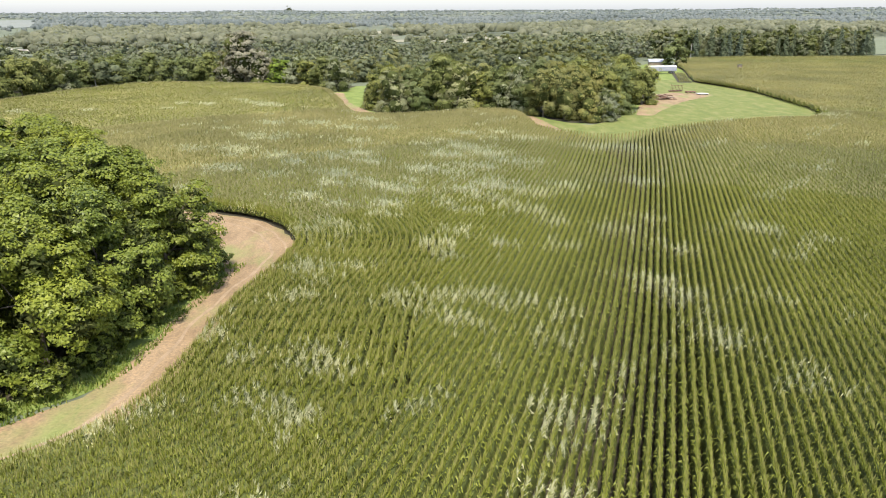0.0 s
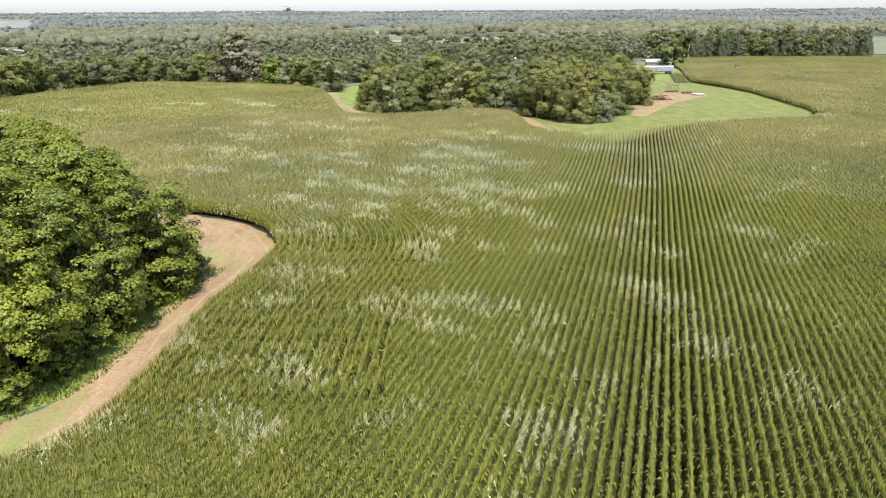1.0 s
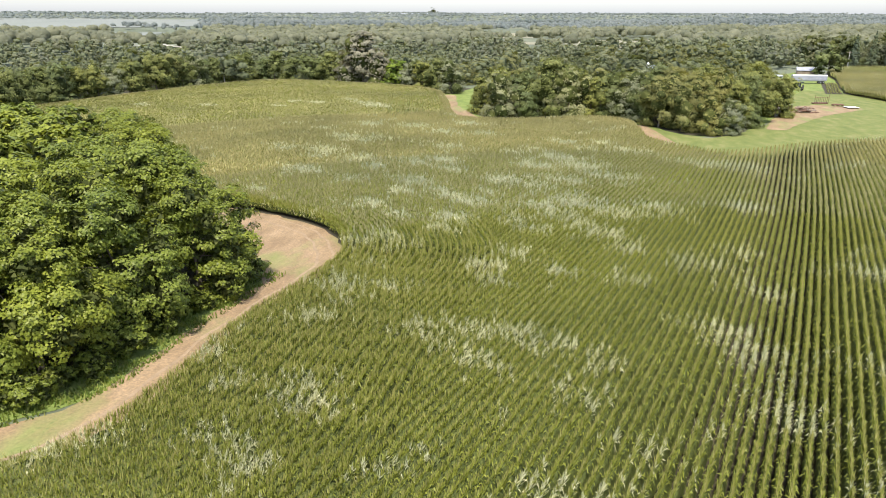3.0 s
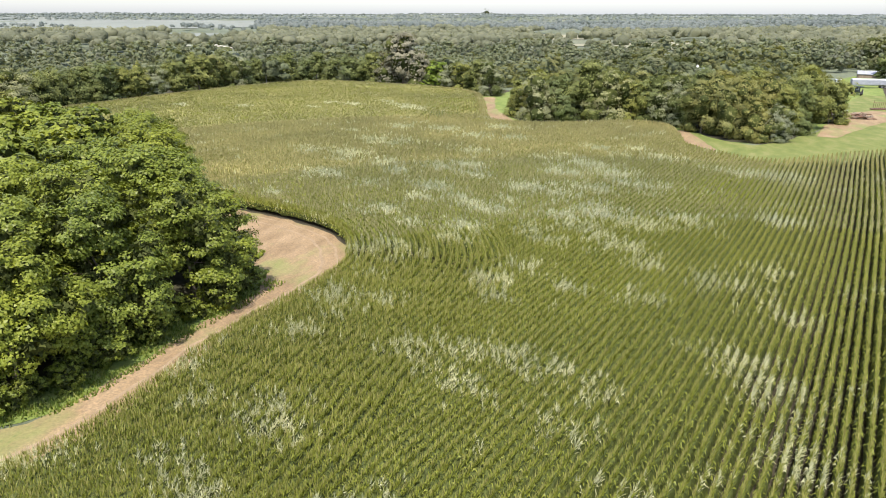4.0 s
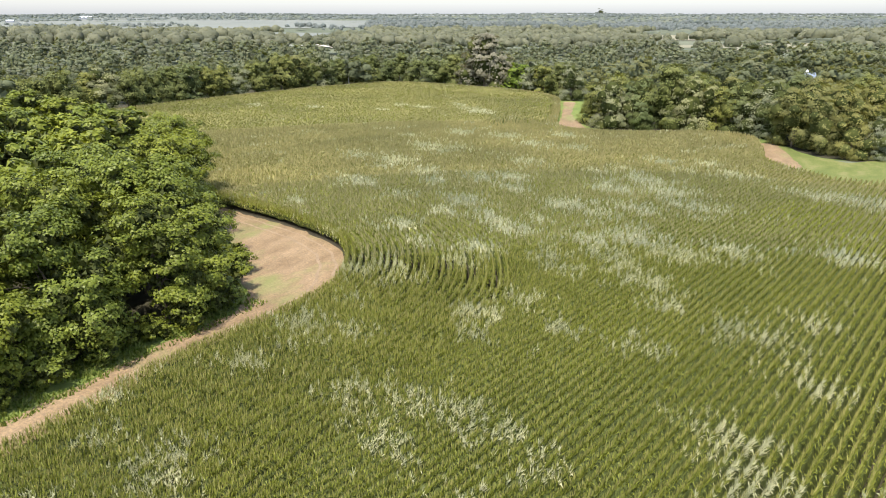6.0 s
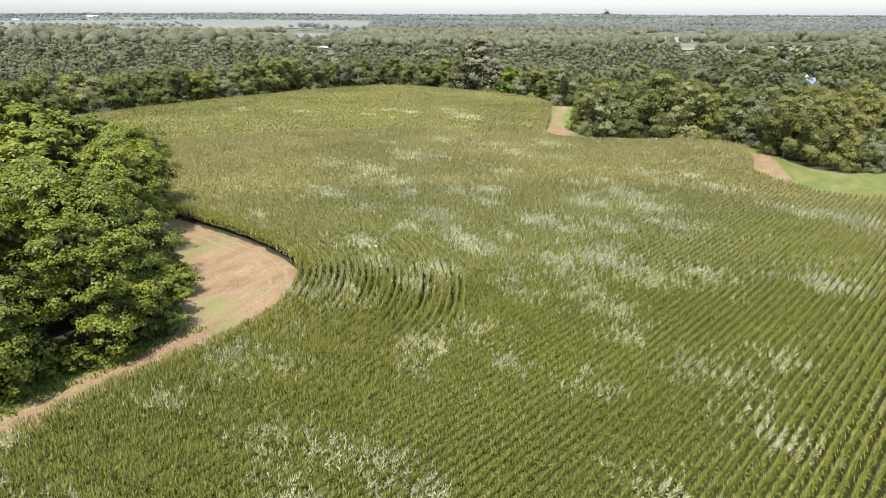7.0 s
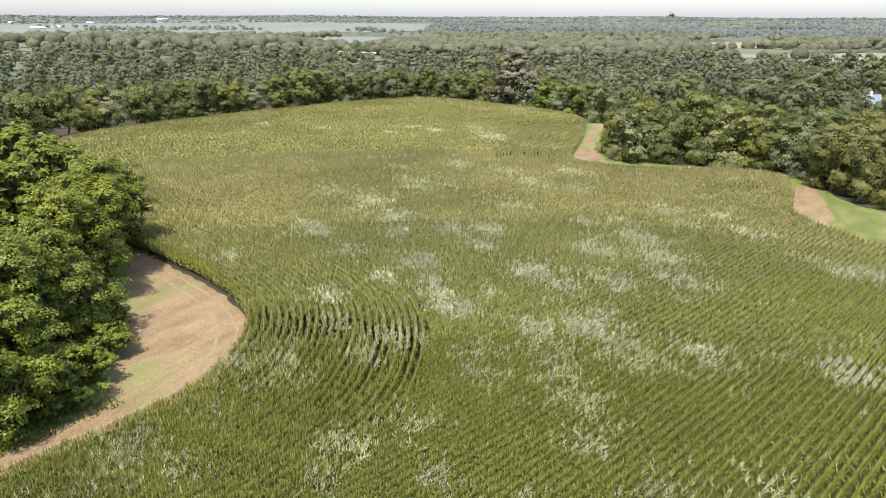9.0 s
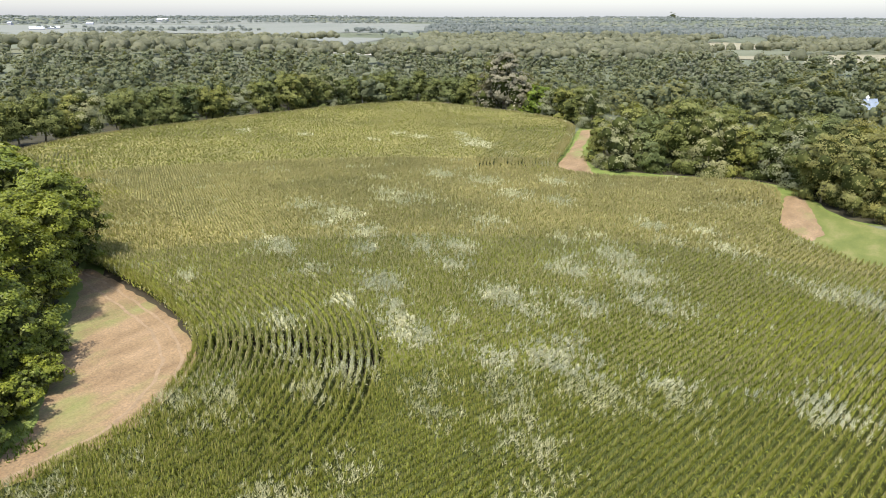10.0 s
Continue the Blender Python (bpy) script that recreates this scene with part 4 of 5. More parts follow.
HEDGES = [np.array(h, float) for h in (((-1150, 900), (-1000, 1040), (-960, 1090)), ((-760, 1150), (-640, 1090), (-560, 1120)), ((-1700, 1150), (-1500, 1350), (-1420, 1500)), ((-2250, 1500), (-1900, 1900)), ((-1600, 2300), (-1300, 2250)), ((-700, 790), (-610, 850)))]


def wood_spots(r1, r2, gap, seed):
    r = np.random.default_rng(seed)
    n = int((r2 ** 2 - r1 ** 2) * math.radians(108) / 2 / gap ** 2)
    a = np.radians(r.uniform(-70, 38, n))
    q = np.sqrt(r.uniform(r1 ** 2, r2 ** 2, n))
    p = np.column_stack([10 + q * np.sin(a), 20 + q * np.cos(a)])
    ok = ~inside(p, FIELD) & ~inside(p, np.concatenate([SOUTH_LAWN, [(60, 290), (60, 225), (40, 190)]]))
    for x, y, ra, rb in OPEN:
        e = ((p[:, 0] - x) / ra) ** 2 + ((p[:, 1] - y) / rb) ** 2
        ok &= e > 1
    left = np.degrees(np.arctan2(p[:, 0] - 28, p[:, 1] - 50))
    far = np.hypot(p[:, 0] - 28, p[:, 1] - 50)
    limit = np.interp(left, [-75, -61, -50, -44, -40, -36, -31, -28], [950, 880, 800, 760, 650, 600, 850, 6000]) + 40 * wobble(p, 90.0)
    hedge = np.min([distance(p, h) for h in HEDGES], axis=0) < 26
    ok &= (far < limit) | hedge | (far > 2600)
    ok &= distance(p, west_woods) > 6.5
    ok &= (wobble(p + 400, 160.0) > (-0.9 if r2 < 700 else -0.62)) | (left < -28)
    ok &= ~((p[:, 0] > -32) & (p[:, 0] < 66) & (p[:, 1] < 262) & (p[:, 1] > 180))
    ok &= ~((p[:, 0] > -115) & (p[:, 0] < -20) & (p[:, 1] < 118))
    p = p[ok]
    # keep them apart
    cell, out = {}, []
    for x, y in p:
        k = (int(x // (gap * 0.8)), int(y // (gap * 0.8)))
        if k not in cell:
            cell[k] = True
            out.append((x, y))
    p = np.array(out)
    h = (8.5 + 5.5 * r.uniform(0, 1, len(p)) ** 1.4 if r2 < 600 else r.uniform(9.5, 14.5, len(p))) + 2.0 * wobble(p, 45.0)
    return np.column_stack([p, land(p), h])


def leafy_woods(spots, soup, seed, cards, size):
    """Whole crowns of leaf clumps, copied by numbers with their own turn and height."""
    r = np.random.default_rng(seed)
    kinds, faces = [], []
    for k in range(6):
        one = crown(seed + k, 1.0, 0.45, 5 if cards > 300 else 3, cards, size, 0.15, 0.15, 0.15, 16, True, 0.6, 2)[0]
        kinds.append(np.concatenate(one.v))
        faces.append(one.f)
    for x, y, z, hgt in spots:
        k, a, w, tone = r.integers(0, 6), r.uniform(0, 6.283), r.uniform(0.85, 1.3), r.choice((0, 0, 1, 1, 2, 2, 3))
        ca, sa = np.cos(a), np.sin(a)
        v = kinds[k] * (hgt * w, hgt * w, hgt)
        start = soup.n
        soup.add(np.column_stack([v[:, 0] * ca - v[:, 1] * sa + x, v[:, 0] * sa + v[:, 1] * ca + y, v[:, 2] + z]), np.zeros((0, 3), np.int32))
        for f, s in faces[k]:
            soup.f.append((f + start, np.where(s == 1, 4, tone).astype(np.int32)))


soup = Soup()
leafy_woods(wood_spots(150, 400, 10.6, 21), soup, 41, 760, 0.036)
tagged(new("far_woods", soup.mesh("near_woods", [M["far_leaf"], M["far_leaf_olive"], M["far_leaf_dark"], M["far_leaf_pale"], M["leaf_inner_far_shade"]])), "dense green summer woods behind the fields", "woods", kind="stuff")
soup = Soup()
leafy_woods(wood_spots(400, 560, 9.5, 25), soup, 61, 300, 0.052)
tagged(new("far_woods", soup.mesh("far_woods", [M["far_leaf_pale"], M["far_leaf_hazy"], M["far_leaf_mid_haze"], M["far_leaf_pale"], M["leaf_inner_far_shade"]])), "dense green woods past the first trees", "woods", kind="stuff")
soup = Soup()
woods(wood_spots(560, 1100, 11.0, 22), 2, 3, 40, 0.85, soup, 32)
tagged(new("far_woods", soup.mesh("distant_woods", [M["far_leaf_mid_haze"]], True)), "dense rolling green woods in the middle distance", "woods", kind="stuff")
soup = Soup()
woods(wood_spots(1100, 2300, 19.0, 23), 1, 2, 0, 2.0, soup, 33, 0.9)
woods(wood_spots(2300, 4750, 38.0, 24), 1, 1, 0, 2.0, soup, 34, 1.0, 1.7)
tagged(new("far_woods", soup.mesh("horizon_woods", [M["far_leaf_blue_haze"]], True)), "woods reaching to the horizon, blue-green from painted haze", "woods", kind="stuff")


# ---------------------------------------------------------------- grass along the track
def grass(name, poly, count, size, seed, label):
    r = np.random.default_rng(seed)
    poly = np.asarray(poly, float)
    lo, hi = poly.min(0), poly.max(0)
    p = r.uniform(lo, hi, (count * 3, 2))
    p = p[inside(p, poly)]
    p = p[wobble(p, 1.6) + r.normal(0, 0.4, len(p)) > -0.1][:count]
    n = len(p)
    az = r.uniform(0, np.pi, n)
    ee = np.stack([np.cos(az), np.sin(az)], 1) * 0.09
    h = size * r.uniform(0.5, 1.4, n)
    v = np.stack([np.column_stack([p - ee, np.full(n, 0.03)]), np.column_stack([p + ee, np.full(n, 0.03)]), np.column_stack([p + r.normal(0, 0.15, (n, 2)), h])], 1)
    sp = Soup()
    sp.add(v.reshape(-1, 3), np.arange(n)[:, None] * 3 + np.array([[0, 1, 2]]))
    tagged(new(name, sp.mesh(name, [M["blade"]])), label, "grass", kind="stuff")


grass("verge_grass", [(-22.5, 77), (-23, 72), (-24, 66), (-24.6, 58), (-25, 52), (-26.5, 48), (-31, 43), (-38, 38), (-40, 42), (-33, 47), (-30, 54), (-29.5, 64), (-28, 72), (-27, 78)], 9000, 0.4, 5, "weedy green grass tufts between track and grove")

for x, y in ((-890, 4300),):
    knoll = tree_kind("knoll_tree", 81, 30.0, 42.0, 20, 500, 4.0, "far_leaf_blue_haze", "large lone clump of trees on the horizon", low=0.1)
    park(knoll, x, y, 0.75, z=float(land(np.array([[x, y]]))[0]))


# ---------------------------------------------------------------- far fields, roads and farms
def draped(name, poly, lift, material, label, step=12.0):
    """A piece of far ground that follows the land."""
    p = np.asarray(poly, float)
    lo, hi = p.min(0), p.max(0)
    nx, ny = max(2, int((hi[0] - lo[0]) / step)), max(2, int((hi[1] - lo[1]) / step))
    gx, gy = np.meshgrid(np.linspace(lo[0], hi[0], nx), np.linspace(lo[1], hi[1], ny), indexing="ij")
    pts = np.column_stack([gx.ravel(), gy.ravel()])
    q = np.arange(nx * ny).reshape(nx, ny)
    f = np.stack([q[:-1, :-1], q[1:, :-1], q[1:, 1:], q[:-1, 1:]], -1).reshape(-1, 4)
    f = f[inside(pts[f].mean(1), p)]
    sp = Soup()
    sp.add(np.column_stack([pts, land(pts) + lift]), f)
    return tagged(new(name, sp.mesh(name, [material], True)), label, "field", kind="structure")


def strip(name, line, width, lift, material, label):
    p = resample(smooth_line(line), 8.0)
    d = np.gradient(p, axis=0)
    d /= np.hypot(*d.T)[:, None]
    n = np.stack([-d[:, 1], d[:, 0]], 1) * width / 2
    v = np.stack([np.column_stack([p - n, land(p - n) + lift]), np.column_stack([p + n, land(p + n) + lift])], 1).reshape(-1, 3)
    k = np.arange(len(p) - 1)[:, None] * 2
    sp = Soup()
    sp.add(v, k + np.array([[0, 2, 3, 1]]))
    return tagged(new(name, sp.mesh(name, [material], True)), label, "road", kind="structure")


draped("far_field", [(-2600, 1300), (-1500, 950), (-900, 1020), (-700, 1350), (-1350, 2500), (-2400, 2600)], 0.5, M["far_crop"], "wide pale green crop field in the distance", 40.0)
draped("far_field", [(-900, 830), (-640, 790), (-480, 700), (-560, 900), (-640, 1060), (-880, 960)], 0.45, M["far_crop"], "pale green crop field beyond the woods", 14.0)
draped("far_field", [(-330, 1340), (-230, 1350), (-225, 1470), (-335, 1460)], 0.5, M["far_hay"], "small pale field among the woods")
draped("far_field", [(-150, 960), (-55, 970), (-60, 1130), (-145, 1110)], 0.5, M["far_hay"], "small pale field among the woods")
draped("far_field", [(-82, 695), (-5, 690), (-8, 780), (-78, 778)], 0.5, M["far_hay"], "straw-coloured cut field among the woods")
draped("far_field", [(-5, 640), (78, 630), (74, 800), (2, 806)], 0.5, M["far_hay"], "straw-coloured cut field among the woods")
draped("far_field", [(250, 470), (420, 480), (420, 720), (260, 725)], 0.3, M["meadow"], "dull green far meadow beyond the conifers")
strip("far_road", [(-300, 540), (-344, 580), (-390, 644), (-500, 740), (-620, 826), (-780, 908), (-950, 1000), (-1400, 1150)], 7.0, 0.7, M["gravel"], "pale gravel road through distant fields")
strip("far_road", [(-300, 560), (-345, 578), (-365, 572), (-420, 560)], 8.0, 0.6, M["gravel"], "pale gravel lane at the woods")
strip("farm_road", [(215, 405), (240, 408), (258, 445), (258, 480), (275, 520)], 5.0, 0.3, M["gravel"], "pale gravel farm road by the conifers")


def barn(name, x, y, size, turn, label, wall="white", roof="roof_white", cupola=False, steep=0.5, group="", openings=True):
    """A gabled building: walls with thickness, a two-sided roof, door and windows."""
    w, d, h = size
    z = float(land(np.array([[x, y]], float))[0])
    thing = tagged(new(name), label, "building", group)
    thing.matrix_basis = pose(x, y, z, 0, 0, turn)
    bm = bmesh.new()
    rise = w * steep
    for yy in (-d / 2, d / 2):
        vs = [bm.verts.new((px, yy + o, pz)) for o in (-0.12, 0.12) for px, pz in ((-w / 2, -0.2), (w / 2, -0.2), (w / 2, h), (0, h + rise), (-w / 2, h))]
        bm.faces.new(vs[:5]), bm.faces.new(vs[:4:-1])
        for i in range(5):
            bm.faces.new((vs[i], vs[i + 5], vs[(i + 1) % 5 + 5], vs[(i + 1) % 5]))
    for xx in (-w / 2 + 0.1, w / 2 - 0.1):
        box_into(bm, (0.2, d - 0.24, h + 0.2), (xx, 0, h / 2 - 0.1))
    bmesh.ops.recalc_face_normals(bm, faces=bm.faces[:])
    part("wall", bm, M[wall], thing)
    bm = bmesh.new()
    ln = math.hypot(w / 2 + 0.35, rise * (1 + 0.7 / w))
    a = math.degrees(math.atan2(rise, w / 2))
    for sx in (-1, 1):
        m = pose(sx * (w / 4 + 0.1), 0, h + rise / 2 - 0.02, 0, sx * a, 0) @ Matrix.Diagonal((ln, d + 0.7, 0.12, 1))
        bmesh.ops.create_cube(bm, size=1.0, matrix=m)
        for k in range(int(d / 1.2)):
            m2 = pose(sx * (w / 4 + 0.1), -d / 2 + 0.6 + 1.2 * k, h + rise / 2 + 0.04, 0, sx * a, 0) @ Matrix.Diagonal((ln, 0.06, 0.12, 1))
            bmesh.ops.create_cube(bm, size=1.0, matrix=m2)
    part("roof", bm, M[roof], thing, "ribbed pale metal roof")
    if openings:
        door = part("door", box((w * 0.3, 0.10, h * 0.75), (0, -d / 2 - 0.14, h * 0.375)), M["wood"], thing)
        part("handle", box((0.06, 0.06, 0.3), (w * 0.12, -d / 2 - 0.21, h * 0.36), bevel=0.0), M["grey_metal"], door)
        for sx in (-1, 1):
            win = part("window", box((w * 0.16, 0.08, h * 0.3), (sx * w * 0.32, -d / 2 - 0.14, h * 0.6), bevel=0.0), M["wood_white"], thing)
            part("pane", box((w * 0.13, 0.04, h * 0.26), (sx * w * 0.32, -d / 2 - 0.18, h * 0.6), bevel=0.0), M["glass"], win)
        win = part("window", box((w * 0.18, 0.08, rise * 0.35), (0, -d / 2 - 0.14, h + rise * 0.3), bevel=0.0), M["wood_white"], thing)
        part("pane", box((w * 0.15, 0.04, rise * 0.3), (0, -d / 2 - 0.18, h + rise * 0.3), bevel=0.0), M["glass"], win)
    if cupola:
        bm = box((0.7, 0.7, 0.9), (0, -d * 0.25, h + rise + 0.25))
        bmesh.ops.create_cone(bm, cap_ends=True, segments=4, radius1=0.62, radius2=0.02, depth=0.9, matrix=pose(0, -d * 0.25, h + rise + 1.15, 0, 0, 45))
        part("cupola", bm, M["white"], thing, "white cupola with a pointed cap")
    return thing


barn("house", 35.2, 334.4, (3.6, 5.2, 3.0), -45, "white two-storey house with a steep blue-grey roof and cupola", cupola=True, steep=0.85, roof="roof_blue")
hoop = tagged(new("hoop_barn"), "white arched hoop barn with a dark open end", "building")
hoop.matrix_basis = pose(82.8, 350, 0, 0, 0, 8)
for name, paint, r1, r2, y1, y2 in (("arch_roof", "white", 2.5, 2.3, -4.0, 4.0), ("back_wall", "roof_white", 2.3, 0.02, 3.7, 3.9)):
    bm = bmesh.new()
    ring = [[bm.verts.new((math.cos(a) * q, yy, -0.1 + math.sin(a) * q * 1.25 + 0.8)) for a in np.linspace(-0.25, math.pi + 0.25, 17)] for q, yy in ((r1, y1), (r1, y2), (r2, y2), (r2, y1))]
    for i in range(4):
        for k in range(16):
            bm.faces.new((ring[i][k], ring[i][k + 1], ring[(i + 1) % 4][k + 1], ring[(i + 1) % 4][k]))
    bmesh.ops.recalc_face_normals(bm, faces=bm.faces[:])
    part(name, bm, M[paint], hoop)
barn("shed", 63.4, 239, (3.4, 4.0, 4.2), 12, "small white shed half hidden by trees", steep=0.35)
barn("long_shed", 112, 384, (5.0, 9.0, 1.8), 80, "low grey-roofed shed behind the round tree", wall="wood", roof="trailer_grey", steep=0.25, openings=False)
for x, y, w, d, h, t in ((-2341, 2043, 60, 24, 9, 30), (-2290, 1985, 40, 20, 10, 30), (-2225, 1643, 22, 14, 14, 20), (-2020, 1500, 30, 16, 7, 40), (-1700, 1130, 50, 22, 5, 60), (-1790, 1230, 44, 20, 5, 60), (-2385, 1471, 26, 16, 12, 10), (-1180, 905, 12, 9, 6, 20)):
    barn("farm_building", x, y, (d * 0.65, w * 0.65, h * 0.65), t + 90, "far pale farm building among fields", wall="trailer_grey", steep=0.3, group="far farm buildings", openings=False)


# ---------------------------------------------------------------- farmyard
def wheel_into(thing, x, y, r, w):
    bm = bmesh.new()
    bmesh.ops.create_cone(bm, cap_ends=True, segments=18, radius1=r, radius2=r, depth=w, matrix=pose(x, y, r, 90, 0, 0))
    bmesh.ops.bevel(bm, geom=[e for e in bm.edges if len(e.link_faces) == 2 and any(len(f.verts) > 4 for f in e.link_faces)], offset=0.06, segments=1, affect="EDGES")
    wh = part("wheel", bm, M["tyre"], thing, "black tyre")
    bm = bmesh.new()
    bmesh.ops.create_cone(bm, cap_ends=True, segments=14, radius1=r * 0.55, radius2=r * 0.5, depth=w + 0.04, matrix=pose(x, y, r, 90, 0, 0))
    part("rim", bm, M["grey_metal"], wh)


trailer = tagged(new("grain_trailer"), "long grey grain trailer with a white cover parked in the farmyard", "trailer")
trailer.matrix_basis = pose(98.5, 331, 0.05, 0, 0, 4)
bm = bmesh.new()
for x0 in (-6.6, 6.6):
    box_into(bm, (0.12, 2.5, 1.9), (x0, 0, 2.25), bevel=0.03)
for y0 in (-1.22, 1.22):
    box_into(bm, (13.1, 0.08, 1.9), (0, y0, 2.25), bevel=0.03)
    for k in range(14):
        box_into(bm, (0.08, 0.10, 1.86), (-6.4 + k * 0.985, y0 * 1.04, 2.25))
box_into(bm, (13.0, 2.3, 0.12), (0, 0, 1.35))
part("body", bm, M["trailer_grey"], trailer)
bm = bmesh.new()
bmesh.ops.create_cone(bm, cap_ends=True, segments=16, radius1=1.26, radius2=1.26, depth=13.2, matrix=pose(0, 0, 3.16, 0, 90, 0) @ Matrix.Diagonal((0.28, 1, 1, 1)))
part("tarp", bm, M["white"], trailer, "white rolled tarp cover")
part("frame", box((13.0, 1.0, 0.25), (0, 0, 1.12)), M["grey_metal"], trailer)
for x0 in (4.2, 5.4):
    for y0 in (-1.05, 1.05):
        wheel_into(trailer, x0, y0, 0.5, 0.32)
part("landing_leg", rod((-4.5, 0.7, 0.0), (-4.5, 0.7, 1.1), 0.07, 0.07), M["grey_metal"], trailer)
part("landing_leg", rod((-4.5, -0.7, 0.0), (-4.5, -0.7, 1.1), 0.07, 0.07), M["grey_metal"], trailer)

truck = tagged(new("semi_truck"), "grey-blue semi truck coupled ahead of the white trailer", "truck")
truck.matrix_basis = pose(87.6, 330.2, 0.05, 0, 0, 184)
part("hood", box((2.2, 1.7, 1.2), (2.6, 0, 1.55), bevel=0.15), M["grey_metal"], truck)
cab = part("cab", box((2.0, 2.3, 2.2), (0.6, 0, 2.1), bevel=0.18), M["roof_white"], truck)
part("windscreen", box((0.06, 1.9, 0.8), (1.61, 0, 2.6), bevel=0.02), M["glass"], cab)
part("side_window", box((1.0, 0.05, 0.7), (0.7, 1.16, 2.55), bevel=0.02), M["glass"], cab)
part("side_window", box((1.0, 0.05, 0.7), (0.7, -1.16, 2.55), bevel=0.02), M["glass"], cab)
part("frame", box((6.6, 0.9, 0.3), (0.2, 0, 0.95)), M["grey_metal"], truck)
part("bumper", box((0.2, 2.3, 0.4), (3.75, 0, 0.75), bevel=0.05), M["grey_metal"], truck)
for x0 in (-2.6, -1.4, 2.7):
    for y0 in (-1.0, 1.0):
        wheel_into(truck, x0, y0, 0.52, 0.3)

tractor = tagged(new("tractor"), "dark green tractor with a canopy roof parked on grass", "tractor")
tractor.matrix_basis = pose(86.8, 301, 0.05, 0, 0, 255)
part("hood", box((2.0, 1.0, 0.9), (1.3, 0, 1.55), bevel=0.12), M["dark_paint"], tractor)
tc = part("cab", box((1.7, 1.7, 1.6), (-0.5, 0, 2.0), bevel=0.1), M["glass"], tractor, "dark glazed cab")
part("roof", box((2.2, 3.6, 0.25), (-0.5, 0, 2.95), bevel=0.08), M["dark_paint"], tc)
part("axle", box((0.4, 3.2, 0.4), (-0.6, 0, 1.0), bevel=0.05), M["dark_paint"], tractor)
part("front_axle", box((0.3, 2.4, 0.25), (1.7, 0, 0.62), bevel=0.05), M["dark_paint"], tractor)
part("exhaust", rod((1.5, 0.35, 1.9), (1.5, 0.35, 3.0), 0.06, 0.06), M["grey_metal"], tractor)
for y0 in (-1.6, 1.6):
    wheel_into(tractor, -0.6, y0, 1.0, 0.55)
for y0 in (-1.2, 1.2):
    wheel_into(tractor, 1.7, y0, 0.62, 0.4)


def car(x, y, turn, paint, label):
    c = tagged(new("car"), label, "car", "parked cars in the farmyard")
    c.matrix_basis = pose(x, y, 0.05, 0, 0, turn)
    body = part("body", box((4.6, 1.8, 0.75), (0, 0, 0.72), bevel=0.16), M[paint], c)
    part("cabin", box((2.5, 1.6, 0.65), (-0.2, 0, 1.38), bevel=0.22), M["glass"], c, "dark glazed cabin")
    part("bumper", box((0.15, 1.7, 0.25), (2.32, 0, 0.5), bevel=0.04), M["grey_metal"], body)
    for x0 in (-1.4, 1.4):
        for y0 in (-0.85, 0.85):
            wheel_into(c, x0, y0, 0.34, 0.22)


car(83.5, 322, 10, "dark_paint", "dark parked car beside the truck")
car(80, 312, 100, "white", "white parked car at the trees")

# woodpile and yard clutter
pile = tagged(new("woodpile"), "untidy heap of reddish-brown logs and iron in the farmyard", "woodpile")
pile.matrix_basis = pose(71, 233, 0.1)
rp = random.Random(12)
for k in range(46):
    a, lv = rp.uniform(0, 180), k // 18
    cx, cy = rp.uniform(-3.4, 3.4) * (1 - 0.2 * lv), rp.uniform(-2.2, 2.2) * (1 - 0.25 * lv)
    ln, z0 = rp.uniform(1.2, 2.6), 0.2 + 0.45 * lv
    dx, dy = math.cos(radians(a)) * ln / 2, math.sin(radians(a)) * ln / 2
    part("log", rod((cx - dx, cy - dy, z0 + rp.uniform(-0.1, 0.2)), (cx + dx, cy + dy, z0 + rp.uniform(-0.05, 0.5)), rp.uniform(0.10, 0.2), rp.uniform(0.08, 0.16), 7), M["rust" if k % 3 else "wood"], pile)
rack = tagged(new("hay_rack"), "tall brown iron hay rack standing in the yard", "rack")
rack.matrix_basis = pose(82, 257, 0.1, 0, 0, 12)
for k in range(9):
    part("bar", rod((-2.2 + 0.55 * k, -0.9, 0.0), (-2.2 + 0.55 * k, -1.2, 2.9 if k in (0, 8) else 2.2), 0.06, 0.05, 6), M["rust"], rack)
part("rail", rod((-2.3, -1.15, 2.1), (2.3, -1.15, 2.1), 0.06, 0.06, 6), M["rust"], rack)
part("rail", rod((-2.3, -0.95, 0.5), (2.3, -0.95, 0.5), 0.06, 0.06, 6), M["rust"], rack)
part("base", box((4.6, 1.6, 0.3), (0, -0.1, 0.15), bevel=0.04), M["rust"], rack)
harrow = tagged(new("harrow"), "low rusty brown harrow lying on bare earth", "harrow")
harrow.matrix_basis = pose(85.5, 251, 0.1, 0, 0, 5)
for k in range(7):
    part("tine_bar", box((3.2, 0.14, 0.16), (0, -0.9 + 0.3 * k, 0.45 + 0.12 * (k % 2)), bevel=0.02), M["rust"], harrow)
for sx in (-1.4, 0, 1.4):
    part("frame_bar", box((0.16, 2.1, 0.2), (sx, 0, 0.2), bevel=0.02), M["rust"], harrow)
boards = tagged(new("board_stack"), "bleached flat boards stacked on the yard's edge", "boards")
boards.matrix_basis = pose(88, 246.5, 0.08, 0, 0, 8)
for k in range(8):
    part("board", box((3.4, 0.40, 0.06), (rp.uniform(-0.1, 0.1), -1.6 + 0.44 * k, 0.34), bevel=0.01), M["wood_white"], boards)
for sx in (-1.3, 1.3):
    part("bearer", box((0.15, 3.6, 0.3), (sx, 0, 0.15), bevel=0.01), M["wood"], boards)
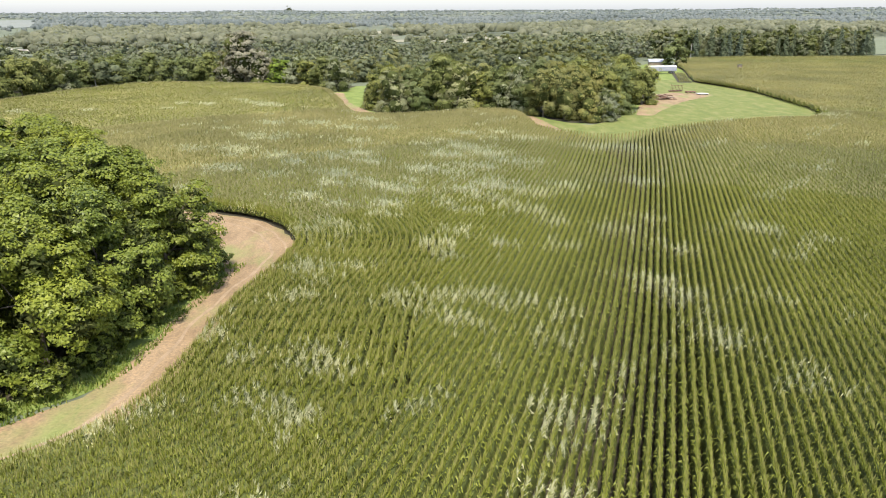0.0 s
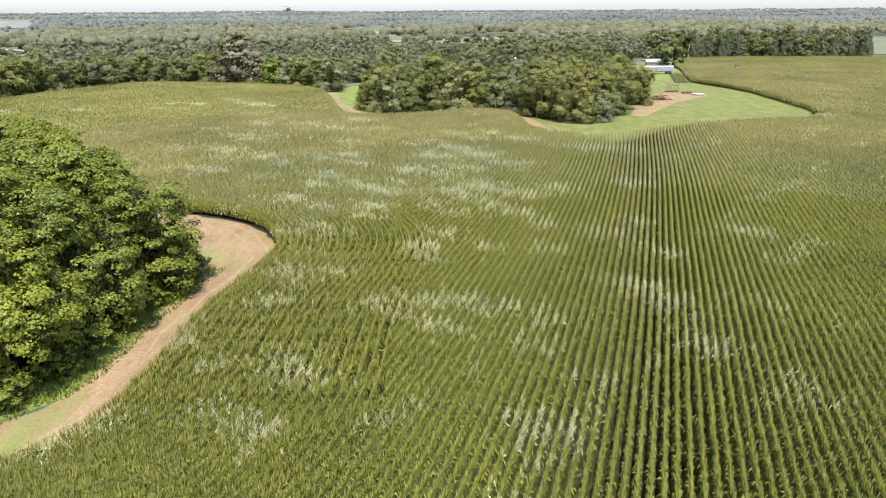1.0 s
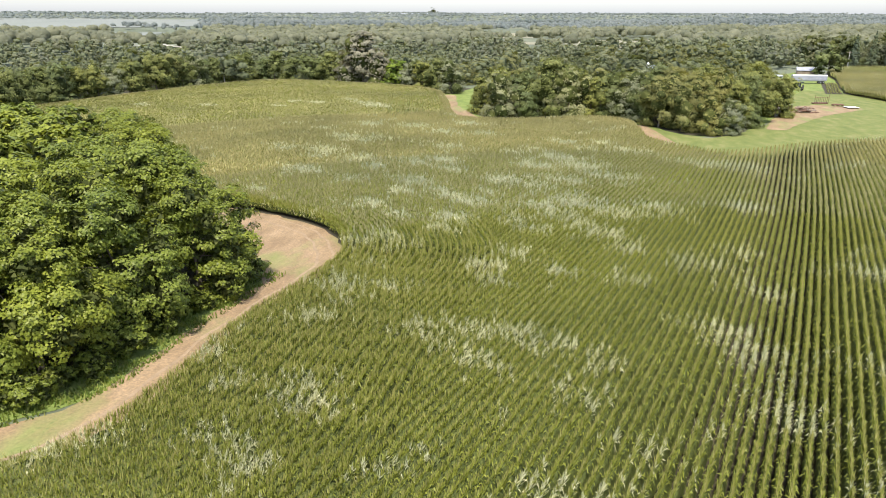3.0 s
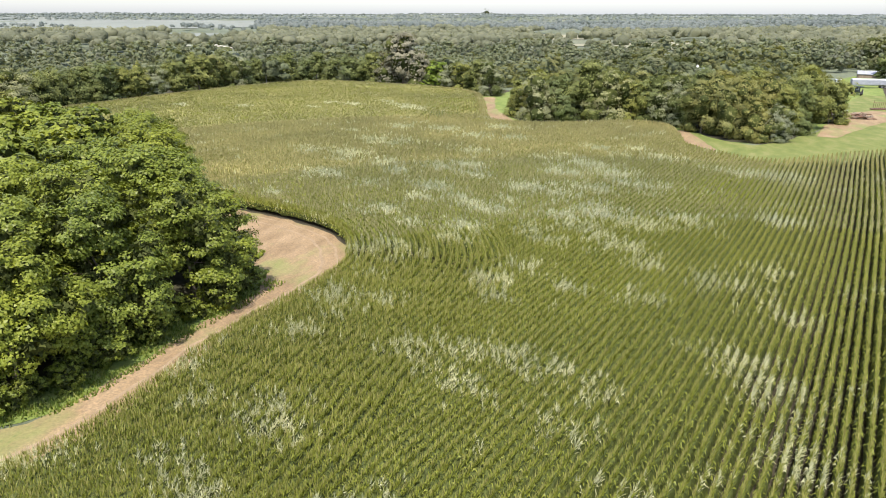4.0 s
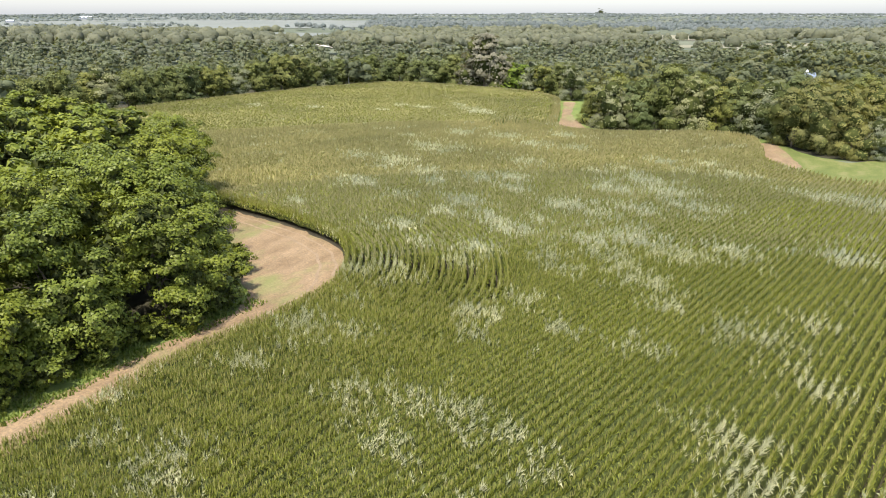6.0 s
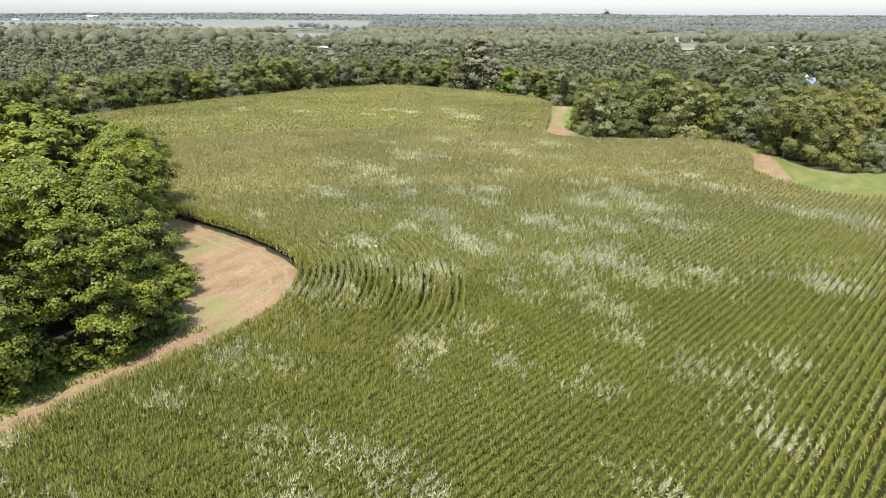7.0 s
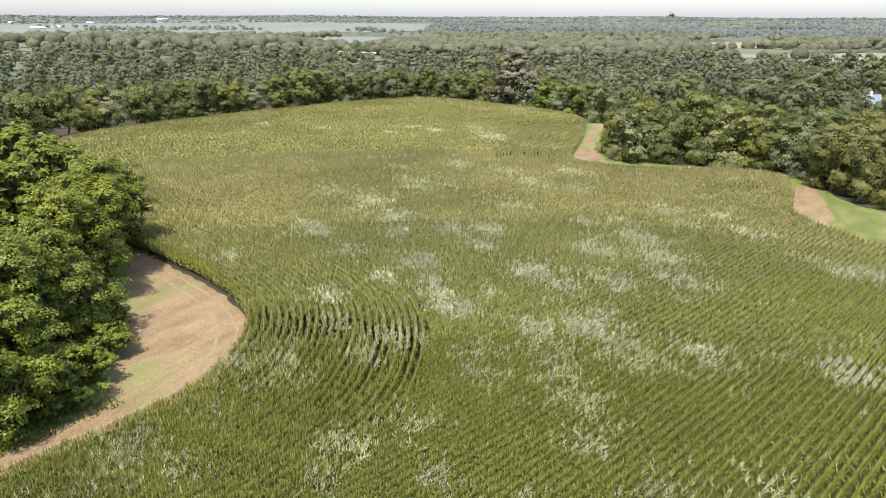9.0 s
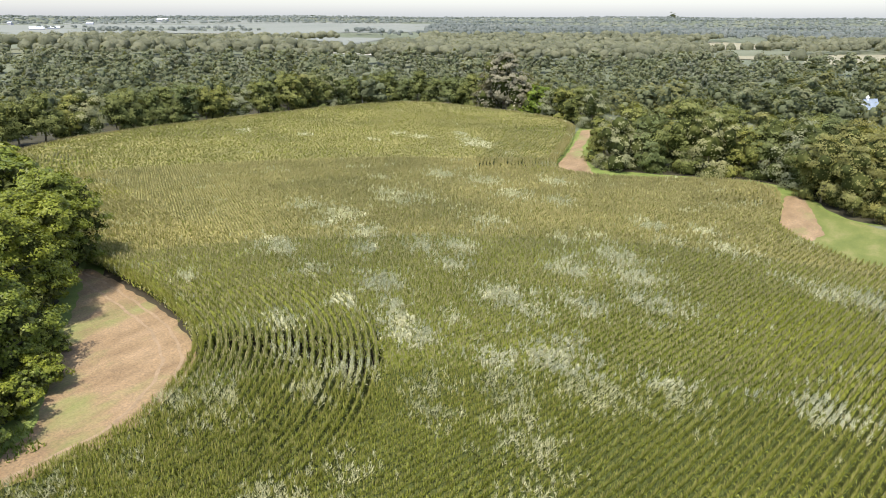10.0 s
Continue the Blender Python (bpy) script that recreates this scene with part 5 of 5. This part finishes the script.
for x, y, h, lean in ((64.5, 225, 4.2, 0.15), (66.5, 229, 2.6, 0.0), (61.5, 221, 6.0, -1.2)):
    post = tagged(new("wooden_post"), "weathered wooden post in the farmyard", "post", "yard posts")
    post.matrix_basis = pose(x, y, 0.0)
    part("post_shaft", rod((0, 0, -0.1), (lean, 0, h), 0.17, 0.13, 8), M["wood"], post)
    part("cap", rod((lean, 0, h), (lean, 0, h + 0.06), 0.16, 0.15, 8), M["grey_metal"], post)

# kitchen garden
garden = sheet("garden", [(93, 289), (98.5, 288), (110, 337), (103, 330)], 0.09, M["soil"], "brown tilled garden bed beside the corn", 0.2)
sp = Soup()
r = np.random.default_rng(60)
for k in range(5):
    n = 420
    u = r.uniform(0, 1, n)
    c = np.column_stack([94.2 + k * 0.95 + 11.0 * u + r.normal(0, 0.14, n), 290 + 41 * u, r.uniform(0.15, 0.7, n)])
    leaf_cards(r, c, np.tile((0.0, 0.0, 1.0), (n, 1)), 0.22, sp)
tagged(new("garden_plants", sp.mesh("garden_plants", [M["leaf_olive"]])), "rows of low green vegetables in the garden", "vegetables", kind="stuff")

pole = tagged(new("utility_pole"), "grey wooden utility pole with a crossarm by the field", "utility pole")
pole.matrix_basis = pose(139, 414, 0)
part("shaft", rod((0, 0, -0.2), (0, 0, 9.5), 0.20, 0.13, 10), M["bark_pale"], pole)
part("crossarm", box((2.4, 0.14, 0.16), (0, 0, 8.7)), M["wood"], pole)
for sx in (-1.0, 0.0, 1.0):
    part("insulator", rod((sx, 0, 8.78), (sx, 0, 9.0), 0.07, 0.05, 6), M["grey_metal"], pole)
stand = tagged(new("deer_stand"), "dark box blind on thin legs standing in corn", "deer stand")
stand.matrix_basis = pose(133, 329, 0)
part("cabin", box((1.7, 1.4, 0.9), (0, 0, 3.5), bevel=0.05), M["wood"], stand)
part("roof", box((2.0, 1.7, 0.1), (0, 0, 4.0)), M["dark_paint"], stand)
for sx in (-1, 1):
    for sy in (-0.7, 0.7):
        part("leg", rod((sx * 0.9, sy * 0.8, -0.1), (sx * 0.7, sy * 0.8, 3.06), 0.07, 0.06, 6), M["wood"], stand)

round_tree = tree_kind("pear_tree", 91, 13.0, 6.2, 24, 3200, 0.40, "leaf_green", "round dark green tree beside the farmyard", low=0.12)
park(round_tree, 119, 376)


def conifer(seed, height):
    r = np.random.default_rng(seed)
    thing = tagged(new("spruce_tree"), "tall dark green spruce behind the far field", "tree", "conifer row")
    part("trunk", rod((0, 0, -0.2), (0, 0, height * 0.96), height * 0.016, 0.03, 7), M["bark"], thing)
    sp = Soup()
    for k in range(15):
        u = k / 14
        z, rad = height * (0.08 + 0.9 * u), height * 0.21 * (1 - u) ** 0.85 + 0.15
        n = int(16 + 90 * (1 - u))
        a = r.uniform(0, 6.283, n)
        q = rad * np.sqrt(r.uniform(0.05, 1, n)) * (1 + 0.22 * np.sin(a * 5 + k))
        c = np.column_stack([q * np.cos(a), q * np.sin(a), z - q * 0.30 + r.normal(0, 0.25, n)])
        leaf_cards(r, c, np.column_stack([np.cos(a) * 0.8, np.sin(a) * 0.8, np.full(n, 0.8)]), 0.55, sp)
    ob = new("crown", sp.mesh("crown", [M["needle"]]))
    ob.parent = thing
    return thing


# Leaf colours here carry painted haze for the distance.
far_kinds = [tree_kind("oak_tree", 250 + k, 13.5, 6.0, 9, 2600, 0.36, leaf, word, group="trees behind the far field", low=0.06, count=5, inner=0.16, clump=0.17, per=30, simple=True, dome=0.7)
             for k, (leaf, word) in enumerate((("far_leaf_pale", "hazy pale green oak tree behind the far field"), ("far_leaf", "hazy green oak tree behind the far field"), ("far_leaf_dark", "dull dark green oak tree behind the far field")))]
for k, kind in enumerate(far_kinds):
    park(kind, 128 + 22 * k, 446, 1.2)
con = [conifer(101, 17.0), conifer(102, 19.0)]
park(con[0], 150, 440)
park(con[1], 158, 437)
rc = random.Random(9)
x = 160.0
while x < 252:
    x += rc.uniform(2.6, 5.0)
    if rc.random() < 0.55:
        put(con[rc.randrange(2)], x, 433 + rc.uniform(-4, 7), rc.uniform(0.65, 0.98))
    elif rc.random() < 0.75:
        put(far_kinds[rc.choice((0, 1, 1, 2))], x, 434 + rc.uniform(-2, 8), rc.uniform(0.8, 1.15))
for x in range(122, 262, 8):
    put(far_kinds[rc.choice((0, 0, 1, 2))], x + rc.uniform(-2, 2), 452 + rc.uniform(-4, 8), rc.uniform(1.0, 1.4))
for x, y, s in ((258, 462, 0.5), (274, 470, 0.45), (290, 468, 0.55)):
    put(con[0], x, y, s)
for x in range(146, 250, 9):
    put(far_kinds[rc.choice((0, 0, 1))], x + rc.uniform(-3, 3), 450 + rc.uniform(-3, 5), rc.uniform(0.85, 1.1))
